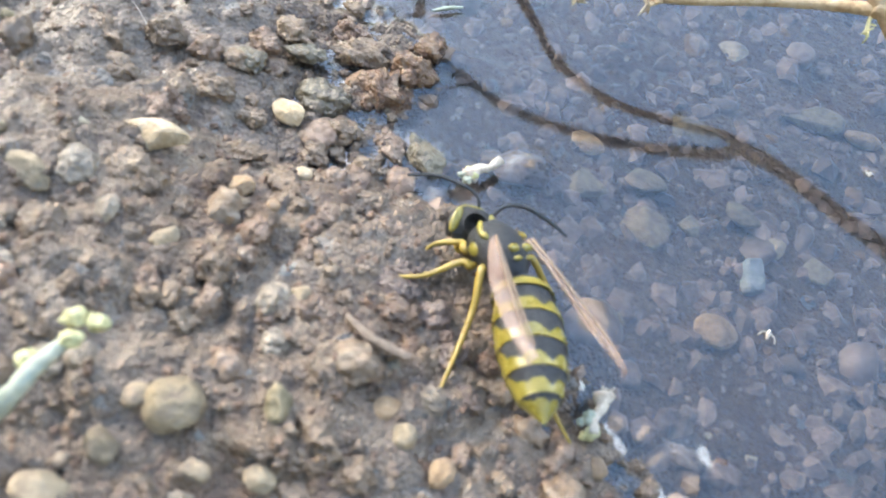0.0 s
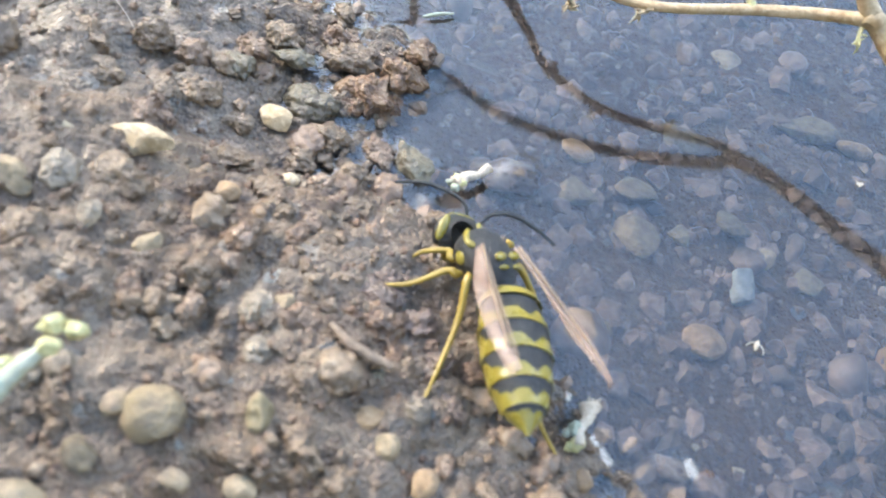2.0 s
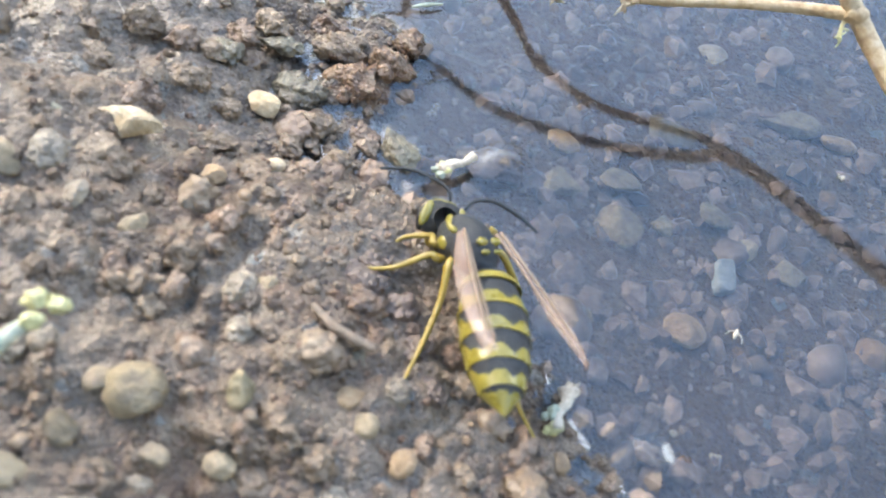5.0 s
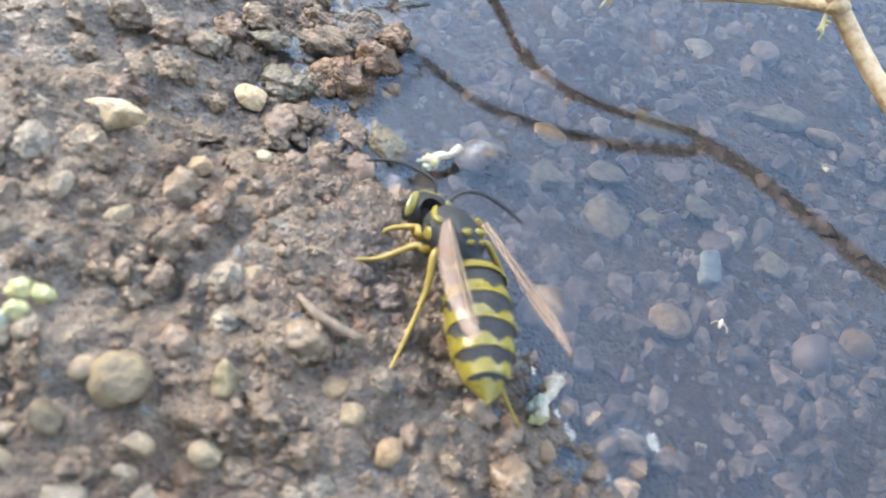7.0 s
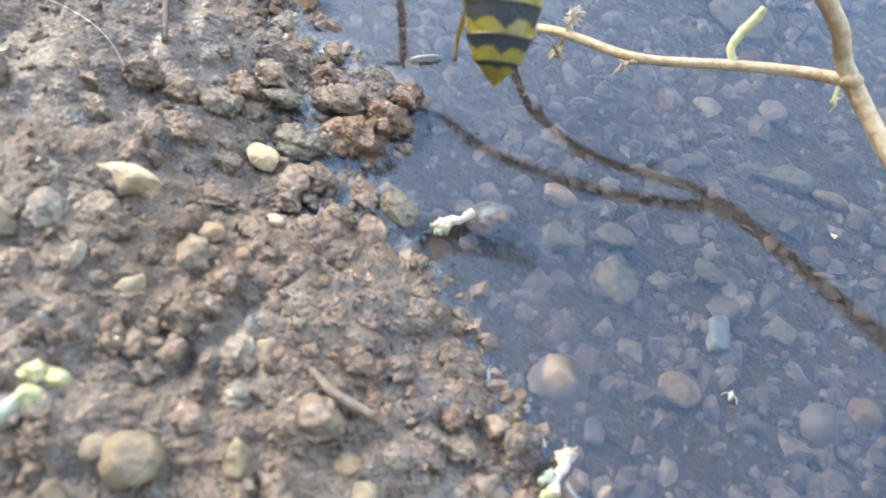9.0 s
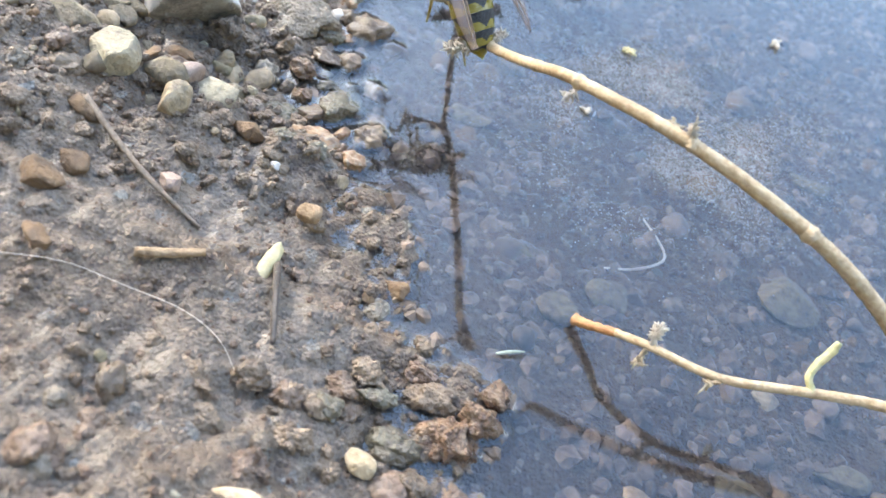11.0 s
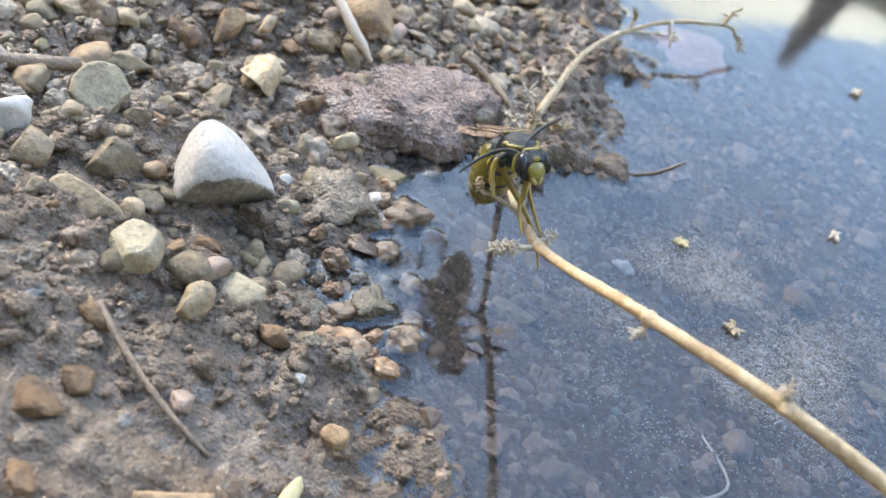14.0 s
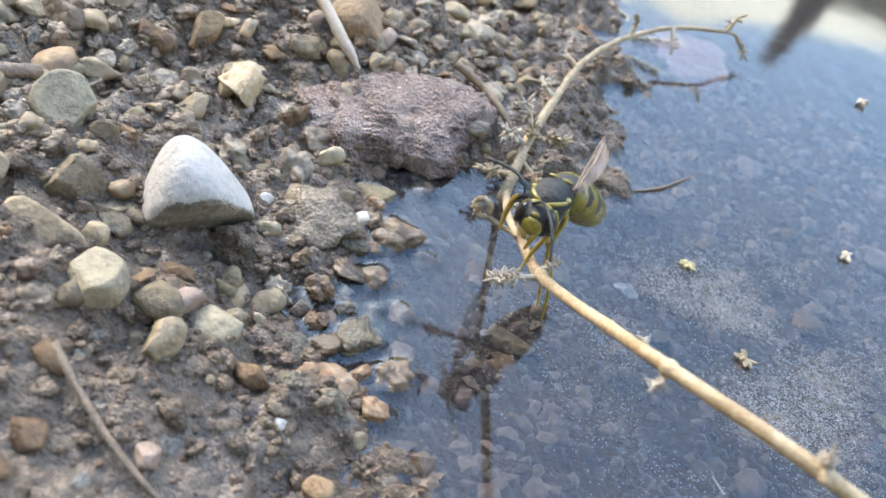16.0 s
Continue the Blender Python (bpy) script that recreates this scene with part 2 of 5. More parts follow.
M = {
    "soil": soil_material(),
    "water": water_material(),
    "white": material("white_limestone", [(0.38, 0.345, 0.30), (0.49, 0.435, 0.38), (0.55, 0.49, 0.425)], (0.6, 0.88), 0.3, 0.3, 4, mud=0.02),
    # the same limestone darkened, as painted shade for the boulder's undercut
    "shadedwhite": material("shaded_limestone", [(0.150, 0.128, 0.099), (0.255, 0.217, 0.168), (0.375, 0.330, 0.262)], (0.6, 0.88), 0.3, 0.5, 4, grit=0.2),
    "pale": material("pale_pebble", [(0.242, 0.196, 0.127), (0.351, 0.284, 0.181), (0.400, 0.324, 0.213)], (0.6, 0.88), 0.3, 0.6, 4, 0.08, mud=0.35),
    "palegrey": material("pale_grey_stone", [(0.183, 0.139, 0.084), (0.305, 0.224, 0.132), (0.381, 0.281, 0.171)], (0.6, 0.88), 0.35, 0.6, 4, 0.12, mud=0.5),
    "grey": material("grey_stone", [(0.103, 0.078, 0.049), (0.190, 0.139, 0.080), (0.252, 0.188, 0.108)], (0.6, 0.88), 0.35, 0.6, 4, 0.15, mud=0.45),
    "bluish": material("bluish_stone", [(0.187, 0.187, 0.164), (0.289, 0.284, 0.247)], (0.6, 0.88), 0.35, 0.6, 4, 0.1, mud=0.35),
    "tan": material("tan_pebble", [(0.205, 0.123, 0.059), (0.323, 0.208, 0.110), (0.382, 0.257, 0.144)], (0.6, 0.88), 0.3, 0.6, 4, 0.12, mud=0.45),
    "cream": material("cream_chip", [(0.341, 0.239, 0.125), (0.475, 0.347, 0.204), (0.534, 0.425, 0.294)], (0.6, 0.88), 0.4, 0.6, 4, 0.08, mud=0.3),
    "ochre": material("ochre_pebble", [(0.182, 0.113, 0.059), (0.299, 0.199, 0.111)], (0.4, 0.6), 0.4, 0.3, 4, 0.15),
    "brown": material("brown_stone", [(0.088, 0.050, 0.024), (0.162, 0.093, 0.045), (0.212, 0.128, 0.063)], (0.6, 0.88), 0.3, 0.6, 4, 0.15, mud=0.3),
    "pinkish": material("pink_stone", [(0.263, 0.173, 0.128), (0.380, 0.280, 0.215)], (0.6, 0.88), 0.3, 0.6, 4, 0.1, mud=0.4),
    "sunkpink": material("sunken_pink_stone", [(0.26, 0.15, 0.12), (0.40, 0.26, 0.21)], (0.4, 0.6), 0.15, 0.4, 4),
    "green": material("greenish_stone", [(0.122, 0.094, 0.047), (0.207, 0.160, 0.088), (0.257, 0.194, 0.107)], (0.6, 0.88), 0.3, 0.6, 4, 0.1, mud=0.45),
    "clod": material("brown_clod", [(0.112, 0.073, 0.044), (0.211, 0.142, 0.087), (0.290, 0.209, 0.135)], (0.45, 0.8), 0.3, 0.9, 5, 0.15, grit=0.35, coat=0.2),
    "redclod": material("red_clod", [(0.120, 0.070, 0.043), (0.211, 0.133, 0.084), (0.275, 0.194, 0.130)], (0.4, 0.75), 0.3, 0.9, 5, 0.15, grit=0.35, coat=0.2),
    "dust": material("floating_dust", [(0.172, 0.170, 0.175), (0.328, 0.324, 0.323)], (0.6, 0.8), 0.6, 0.2, 4),
    "brick": material("red_sandstone", [(0.194, 0.128, 0.103), (0.335, 0.237, 0.194), (0.436, 0.342, 0.288)], (0.6, 0.9), 0.25, 1.0, 7, grit=0.5),
    "wetbrown": material("wet_brown_stone", [(0.077, 0.047, 0.027), (0.152, 0.099, 0.058), (0.218, 0.154, 0.097)], (0.25, 0.55), 0.35, 0.5, 4, 0.15, coat=0.15, mud=0.5),
    "wetorange": material("wet_ochre_stone", [(0.144, 0.071, 0.027), (0.274, 0.148, 0.066), (0.375, 0.284, 0.185)], (0.25, 0.55), 0.35, 0.4, 4, 0.12, coat=0.15, mud=0.5),
    "wetgrey": material("wet_grey_stone", [(0.067, 0.050, 0.033), (0.140, 0.110, 0.068), (0.207, 0.170, 0.109)], (0.25, 0.55), 0.35, 0.7, 4, 0.12, coat=0.15, grit=0.35, mud=0.5),
    "wetred": material("wet_red_clod", [(0.072, 0.036, 0.020), (0.183, 0.102, 0.055), (0.264, 0.176, 0.106)], (0.25, 0.55), 0.35, 0.9, 4, 0.12, coat=0.15, grit=0.35, mud=0.5),
    "wetdark": material("wet_dark_clod", [(0.071, 0.048, 0.038), (0.184, 0.123, 0.089)], (0.25, 0.55), 0.35, 0.8, 4, 0.12, coat=0.15, grit=0.35, mud=0.5),
    "bedstone": material("bed_pebble", [(0.067, 0.047, 0.033), (0.141, 0.099, 0.070), (0.204, 0.145, 0.103)], (0.4, 0.7), 0.25, 0.4, 4, 0.35),
    "bedgravel": material("bed_gravel", [(0.075, 0.050, 0.035), (0.152, 0.103, 0.071), (0.229, 0.157, 0.109)], (0.4, 0.7), 0.25, 0.4, 4, 0.38, island=True),
    "crumb": material("soil_crumb", [(0.091, 0.058, 0.035), (0.181, 0.123, 0.080), (0.255, 0.191, 0.130)], (0.45, 0.8), 0.3, 0.9, 5, 0.15, grit=0.35, island=True),
    "grain": material("soil_grain", [(0.104, 0.059, 0.037), (0.182, 0.112, 0.071), (0.233, 0.158, 0.104)], (0.4, 0.75), 0.3, 0.9, 5, 0.15, grit=0.35, island=True),
    "greyclod": material("grey_clod", [(0.118, 0.093, 0.064), (0.251, 0.192, 0.133), (0.356, 0.278, 0.191)], (0.45, 0.8), 0.3, 0.9, 5, 0.15, grit=0.35, coat=0.2),
    "straw": material("dry_stem", [(0.341, 0.221, 0.110), (0.473, 0.335, 0.185), (0.572, 0.433, 0.275)], (0.5, 0.7), 0.5, 0.4, 4),
    "orange_tip": material("rusty_tip", [(0.32, 0.14, 0.05), (0.50, 0.27, 0.11)], (0.5, 0.7), 0.6, 0.4, 4),
    "fluff": material("pale_fluff", [(0.40, 0.32, 0.23), (0.58, 0.49, 0.38)], (0.7, 0.9), 0.8, 0.6, 4),
    "dryleaf": material("dry_sprig", [(0.243, 0.166, 0.084), (0.373, 0.282, 0.169), (0.445, 0.358, 0.248)], (0.6, 0.8), 0.6, 0.5, 4),
    "greenbud": material("green_bud", [(0.304, 0.275, 0.115), (0.473, 0.425, 0.200), (0.557, 0.495, 0.272)], (0.4, 0.6), 0.5, 0.3, 4),
    "palegreen": material("pale_green_stalk", [(0.272, 0.282, 0.202), (0.401, 0.397, 0.293)], (0.4, 0.6), 0.5, 0.3, 4),
    "root": material("brown_rootlet", [(0.15, 0.103, 0.066), (0.28, 0.20, 0.135)], (0.5, 0.8), 0.6, 0.5, 4),
    "darkroot": material("soaked_stalk", [(0.05, 0.036, 0.027), (0.11, 0.08, 0.058)], (0.3, 0.6), 0.6, 0.5, 4),
    "seed": material("cream_husk", [(0.401, 0.320, 0.146), (0.530, 0.435, 0.237)], (0.4, 0.6), 0.6, 0.3, 4),
    "hair": material("pale_hair", [(0.480, 0.368, 0.268), (0.612, 0.496, 0.380)], (0.3, 0.5), 0.6, 0.1, 4),
    "hill": material("far_slope", [(0.10, 0.10, 0.06), (0.17, 0.165, 0.10), (0.24, 0.22, 0.15)], (0.8, 0.9), 0.0006, 0.5, 5),
    "needles": material("dark_needles", [(0.06, 0.065, 0.06), (0.11, 0.115, 0.10)], (0.8, 0.9), 0.004, 0.3, 4, 0.3, island=True),
    "bark": material("grey_bark", [(0.08, 0.06, 0.05), (0.16, 0.13, 0.10)], (0.8, 0.9), 0.004, 0.5, 5),
    "yellow": material("yellow_shell", [(0.188, 0.141, 0.017), (0.253, 0.199, 0.032)], (0.22, 0.35), 0.6, 0.12, 6, coat=0.2),
    "black": material("black_shell", [(0.012, 0.012, 0.013), (0.03, 0.028, 0.027)], (0.45, 0.65), 0.6, 0.6, 6),
    "limb": material("yellow_leg", [(0.231, 0.148, 0.019), (0.318, 0.217, 0.039)], (0.25, 0.4), 0.8, 0.1, 4),
    "wing": material("amber_wing", [(0.30, 0.18, 0.12), (0.50, 0.36, 0.28)], (0.2, 0.35), 0.5, 0.3, 5, see=0.62),
    "eye": material("black_eye", [(0.01, 0.009, 0.008), (0.025, 0.02, 0.018)], (0.1, 0.2), 0.8, 0.05, 6),
}
M["cloud"] = bpy.data.materials.new("cloud")
M["cloud"].use_nodes = True
for key, value in (("Base Color", (0, 0, 0, 1)), ("Emission Color", (1.0, 0.94, 0.78, 1)), ("Emission Strength", 0.75)):
    M["cloud"].node_tree.nodes["Principled BSDF"].inputs[key].default_value = value


# ---------------------------------------------------------------- mesh helpers
def mesh_of(name, verts, faces, mats, index=None, smooth=True):
    """A mesh from millimetre coordinates."""
    me = bpy.data.meshes.new(name)
    verts = np.asarray(verts, float) * U
    if isinstance(faces, np.ndarray):
        n, k = faces.shape
        me.vertices.add(len(verts))
        me.vertices.foreach_set("co", verts.ravel())
        me.loops.add(n * k)
        me.loops.foreach_set("vertex_index", faces.ravel().astype(np.int32))
        me.polygons.add(n)
        me.polygons.foreach_set("loop_start", np.arange(0, n * k, k, dtype=np.int32))
    else:
        me.from_pydata(verts.tolist(), [], [tuple(int(i) for i in f) for f in faces])
    for m in mats:
        me.materials.append(m)
    if index is not None:
        me.polygons.foreach_set("material_index", np.asarray(index, np.int32))
    me.polygons.foreach_set("use_smooth", np.full(len(me.polygons), smooth))
    me.update(calc_edges=True)
    return me


def part(name, me, parent, label=""):
    ob = new(name, me)
    ob.parent = parent
    return tagged(ob, label)


BALLS = {}


def ball(level):
    """An icosphere's points and faces."""
    if level not in BALLS:
        bm = bmesh.new()
        bmesh.ops.create_icosphere(bm, subdivisions=level, radius=1)
        bm.verts.ensure_lookup_table()
        BALLS[level] = (np.array([v.co[:] for v in bm.verts]), np.array([[v.index for v in f.verts] for f in bm.faces]))
        bm.free()
    return BALLS[level][0].copy(), BALLS[level][1]


def lumps(v, size, k):
    """Smooth noise on points in space."""
    p = v / size
    return (soft_noise(p[:, 0] + 3.1 * k, p[:, 1], 1, k) + soft_noise(p[:, 1] + 1.7 * k, p[:, 2], 1, k + 1)
            + soft_noise(p[:, 2] + 2.3 * k, p[:, 0], 1, k + 2)) / 1.5


def rock_points(level, w, d, h, angular, crumbly, seed, cuts=()):
    """A stone: a ball cut by facets (angular), worn, and roughened (crumbly)."""
    v, f = ball(level)
    rng = np.random.default_rng(seed)
    for n, c in cuts:
        n = np.array(n) / np.linalg.norm(n)
        v -= np.outer(np.clip(v @ n - c, 0, None) * 0.88, n)
    for _ in range(7 if angular > 0.45 else int(4 + 10 * angular)):
        n = rng.normal(size=3)
        n /= np.linalg.norm(n)
        c = rng.uniform(0.42, 0.78) if angular > 0.45 else rng.uniform(0.55, 0.9) if angular > 0.25 else rng.uniform(0.78, 0.97)
        over = np.clip(v @ n - c, 0, None)
        v -= np.outer(over * 0.93, n)
    r = 1 + (0.10 if angular > 0.45 else 0.22 - 0.1 * angular) * lumps(v, 0.9, seed % 50) + crumbly * (0.46 * lumps(v, 0.5, seed % 37 + 60) + 0.34 * lumps(v, 0.22, seed % 41 + 120) + 0.16 * lumps(v, 0.1, seed % 29 + 170))
    v *= r[:, None]
    v /= np.abs(v).max(axis=0)
    return v * np.array([w / 2, d / 2, h / 2]), f


def slab_points(level, w, d, h, crumbly, seed, square=0.45):
    """A flat block with worn corners and a rough skin."""
    v, f = ball(level)
    v = np.sign(v) * np.abs(v) ** square
    v = v / np.abs(v).max(axis=0)
    v[:, 0] += 0.16 * v[:, 1]
    p = v * np.array([w, d, h]) / max(w, d)
    v *= (1 + crumbly * (0.17 * lumps(p, 0.5, seed) + 0.09 * lumps(p, 0.2, seed + 9) + 0.05 * lumps(p, 0.09, seed + 17) + 0.04 * lumps(p, 0.045, seed + 23)))[:, None]
    return v * np.array([w / 2, d / 2, h / 2]), f


def tube_points(points, radii, sides=8, steps=6, wobble=0.0, seed=0):
    """A tapering round stem along a smooth line through the points."""
    p = np.asarray(points, float)
    r = np.interp(np.linspace(0, 1, len(p)), np.linspace(0, 1, len(radii)), radii)
    line, rad = [], []
    for i in range(len(p) - 1):
        p0, p1, p2, p3 = p[max(i - 1, 0)], p[i], p[i + 1], p[min(i + 2, len(p) - 1)]
        for k in range(steps):
            t = k / steps
            line.append(0.5 * (2 * p1 + (p2 - p0) * t + (2 * p0 - 5 * p1 + 4 * p2 - p3) * t * t + (3 * p1 - p0 - 3 * p2 + p3) * t ** 3))
            rad.append(r[i] + (r[i + 1] - r[i]) * t)
    line.append(p[-1])
    rad.append(r[-1])
    line, rad = np.array(line), np.array(rad)
    tang = np.gradient(line, axis=0)
    tang /= np.linalg.norm(tang, axis=1)[:, None] + 1e-9
    side = np.cross(tang[0], (0.3, 0.2, 0.93))
    rng = np.random.default_rng(seed)
    verts, faces = [], []
    for i, (c, t) in enumerate(zip(line, tang)):
        side = side - t * (side @ t)
        side /= np.linalg.norm(side) + 1e-9
        up = np.cross(t, side)
        for k in range(sides):
            a = 2 * math.pi * k / sides
            verts.append(c + (side * math.cos(a) + up * math.sin(a)) * rad[i] * (1 + wobble * rng.uniform(-1, 1)))
    n = len(line)
    for i in range(n - 1):
        for k in range(sides):
            a, b = i * sides + k, i * sides + (k + 1) % sides
            faces.append((a, b, b + sides, a + sides))
    faces.append(tuple(range(sides))[::-1])
    faces.append(tuple((n - 1) * sides + k for k in range(sides)))
    return np.array(verts), faces


def joined(pieces):
    """Points and faces of several pieces as one."""
    base = np.cumsum([0] + [len(v) for v, f in pieces])
    if all(isinstance(f, np.ndarray) for v, f in pieces):
        return np.vstack([v for v, f in pieces]), np.vstack([f + b for (v, f), b in zip(pieces, base)])
    return np.vstack([v for v, f in pieces]), [tuple(i + b for i in q) for (v, f), b in zip(pieces, base) for q in f]



# ---------------------------------------------------------------- the lie of the land (millimetres)
SHORE_Y = [-180, -80, -40, -24, -18.4, -13, -9.7, -4, -0.9, 0.4, 5, 8.5, 13, 15.5, 17, 18.5, 26, 29, 33, 37, 40, 48, 57, 66, 70, 73, 78, 84, 92, 98, 101, 105, 112, 125, 132, 150, 400]
SHORE_X = [70, 44, 26, 20, 17.5, 13.2, 10, 5, 0.5, -4, -6.2, -4.5, -5, -3.2, -9, -13, -17, -18.5, -21, -29, -32.5, -34, -35, -34.5, -31, -22, -8, -10, -9, -13, -15, -7, -11, -13, -16, -30, -60]


def hashed(ix, iy, k):
    """Repeatable random numbers from 0 to 1 for whole-number places."""
    n = (ix.astype(np.int64) * 374761393 + iy.astype(np.int64) * 668265263 + k * 974634777) & 0x7FFFFFFF
    n = ((n ^ (n >> 13)) * 1274126177) & 0x7FFFFFFF
    n = ((n ^ (n >> 16)) * 668265263) & 0x7FFFFFFF
    return ((n ^ (n >> 15)) & 0xFFFFF) / float(0xFFFFF)


def soft_noise(x, y, size, k):
    x, y = x / size, y / size
    ix, iy = np.floor(x), np.floor(y)
    fx, fy = x - ix, y - iy
    ux, uy = fx * fx * (3 - 2 * fx), fy * fy * (3 - 2 * fy)
    a, b, c, d = hashed(ix, iy, k), hashed(ix + 1, iy, k), hashed(ix, iy + 1, k), hashed(ix + 1, iy + 1, k)
    return (a + (b - a) * ux) * (1 - uy) + (c + (d - c) * ux) * uy - 0.5


def grains(x, y, size, k):
    """Rounded crumbs packed side by side, each with a height of its own."""
    x, y = x / size, y / size
    ix, iy = np.floor(x), np.floor(y)
    best = np.zeros_like(x)
    for dx in (-1, 0, 1):
        for dy in (-1, 0, 1):
            cx, cy = ix + dx, iy + dy
            px, py = cx + 0.15 + 0.7 * hashed(cx, cy, k), cy + 0.15 + 0.7 * hashed(cx, cy, k + 1)
            rad = 0.45 + 0.40 * hashed(cx, cy, k + 2)
            tall = 0.25 + 0.9 * hashed(cx, cy, k + 3) ** 1.5
            d2 = ((x - px) ** 2 + (y - py) ** 2) / rad ** 2
            best = np.maximum(best, tall * np.sqrt(np.clip(1 - d2, 0, 1)))
    return best


def shore_distance(x, y):
    """Millimetres inland of the waterline; below zero in the water."""
    left = np.interp(y, SHORE_Y, SHORE_X) - x
    s = np.maximum(np.maximum(left, y - 330 - 25 * soft_noise(x, y, 90.0, 14)), np.maximum(x - 230 - 30 * soft_noise(x, y, 80.0, 15), -170 - y - 25 * soft_noise(x, y, 70.0, 16)))
    return s + 3.0 * soft_noise(x, y, 7.0, 11) + 1.6 * soft_noise(x, y, 2.6, 12)


def mud(x, y):
    """1 on the smooth flats of silt, 0 elsewhere."""
    a = np.clip(1.45 - np.hypot((x + 36) / 17.0, (y - 14) / 13.0), 0, 1)
    b = np.clip(1.35 - np.hypot((x + 23) / 12.0, (y - 2) / 8.0), 0, 1)
    return np.clip(np.maximum(a, 0.75 * b), 0, 1)


def ground_mm(x, y, rough=True):
    x, y = np.asarray(x, float), np.asarray(y, float)
    s = shore_distance(x, y)
    k = np.interp(y, [-60, 20, 36, 66, 90], [0.28, 0.30, 0.27, 0.10, 0.12])
    inland = np.clip(s, 0, None)
    flat = np.interp(y, [-40, -20, -3, 3, 18, 26, 34, 60, 75, 90], [1.2, 3.5, 4, 5, 5, 2.5, 3, 4, 2, 1.2])
    inland = inland - flat * (1 - np.exp(-inland / flat))
    land = 11 * (1 - np.exp(-k * inland / 11)) + 0.02 * inland
    bed = -5.2 * (1 - np.exp(np.clip(s, None, 0) / 20))
    h = np.where(s > 0, land, bed)
    if rough:
        near = np.clip((s + 1.5) / (3.0 + 0.75 * flat), 0.0, 1.0)
        wet = np.clip(1 - np.abs(s) / 12, 0, 1)
        out = np.maximum(np.maximum(-76 - x, x - 60), np.maximum(np.maximum(-38 - y, y - 150), 0))

        def keep(size):
            return np.clip(2 - 3 * (0.33 + 0.2 * out) / size, 0, 1)
        wx = x + 2.6 * soft_noise(x, y, 3.4, 5) + 1.1 * soft_noise(x, y, 1.2, 7)
        wy = y + 2.6 * soft_noise(x, y, 3.4, 6) + 1.1 * soft_noise(x, y, 1.2, 8)
        h = h + 1.7 * soft_noise(x, y, 14.0, 21) * (0.4 + near) * keep(14) + 1.0 * soft_noise(x, y, 5.0, 22) * (0.35 + near) * keep(5)
        calm = 1 - 0.62 * mud(x, y)
        bold = 1 + 0.45 * np.clip((y - 24) / 10, 0, 1) * near
        h = h + grains(wx, wy, 5.0, 31) * (0.5 + 0.5 * near) * keep(5) * calm * bold
        h = h + grains(wx, wy, 2.2, 41) * (0.28 + 0.3 * near + 0.3 * wet) * keep(2.2) * calm * bold
        h = h + grains(x + 0.4 * soft_noise(x, y, 0.9, 9), y, 1.05, 51) * (0.16 + 0.26 * near + 0.08 * wet) * keep(1.05)
        h = h + (0.6 * soft_noise(x, y, 1.6, 62) * keep(1.6) + 0.22 * soft_noise(x, y, 0.75, 61) * keep(0.75)) * (0.35 + 0.8 * near) - 0.5 + 0.2 * near
        h = h + np.minimum(out * 0.1, 30) * soft_noise(x, y, 160.0, 63) * keep(160) * (s > 0)
    return h


def ground_at(x, y):
    return float(ground_mm(np.array([x]), np.array([y]))[0])


# ---------------------------------------------------------------- ground and water
def stretched(lo, hi, step, out_lo, out_hi, ratio=1.16):
    """Even steps from lo to hi, then growing ones outwards."""
    a = list(np.arange(lo, hi + step / 2, step))
    s, x = step, lo
    low = []
    while x > out_lo:
        s *= ratio
        x -= s
        low.append(x)
    s, x = step, hi
    high = []
    while x < out_hi:
        s *= ratio
        x += s
        high.append(x)
    return np.array(low[::-1] + a + high)


def sheet(xs, ys, zs, keep=None):
    nx, ny = len(xs), len(ys)
    gx, gy = np.meshgrid(xs, ys)
    verts = np.stack([gx, gy, zs], -1).reshape(-1, 3)
    i = np.arange((ny - 1) * (nx - 1))
    a = (i // (nx - 1)) * nx + i % (nx - 1)
    faces = np.stack([a, a + 1, a + nx + 1, a + nx], 1)
    if keep is not None:
        k = keep.reshape(-1)
        faces = faces[k[faces].any(axis=1)]
        used = np.unique(faces)
        back = np.full(len(verts), -1)
        back[used] = np.arange(len(used))
        verts, faces = verts[used], back[faces]
    return verts, faces


def make_ground():
    xs = stretched(-76, 60, 0.33, -60000, 60000, 1.2)
    ys = stretched(-38, 150, 0.33, -60000, 60000, 1.2)
    gx, gy = np.meshgrid(xs, ys)
    z = ground_mm(gx, gy)
    far = np.clip((np.maximum(np.abs(gx), np.abs(gy)) - 400) / 4000, 0, 1)
    z = z * (1 - far) + far * 8
    v, f = sheet(xs, ys, z)
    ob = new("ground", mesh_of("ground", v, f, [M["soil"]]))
    tagged(ob, "damp reddish-brown crumbly soil sloping down into shallow water", "ground", kind="structure")


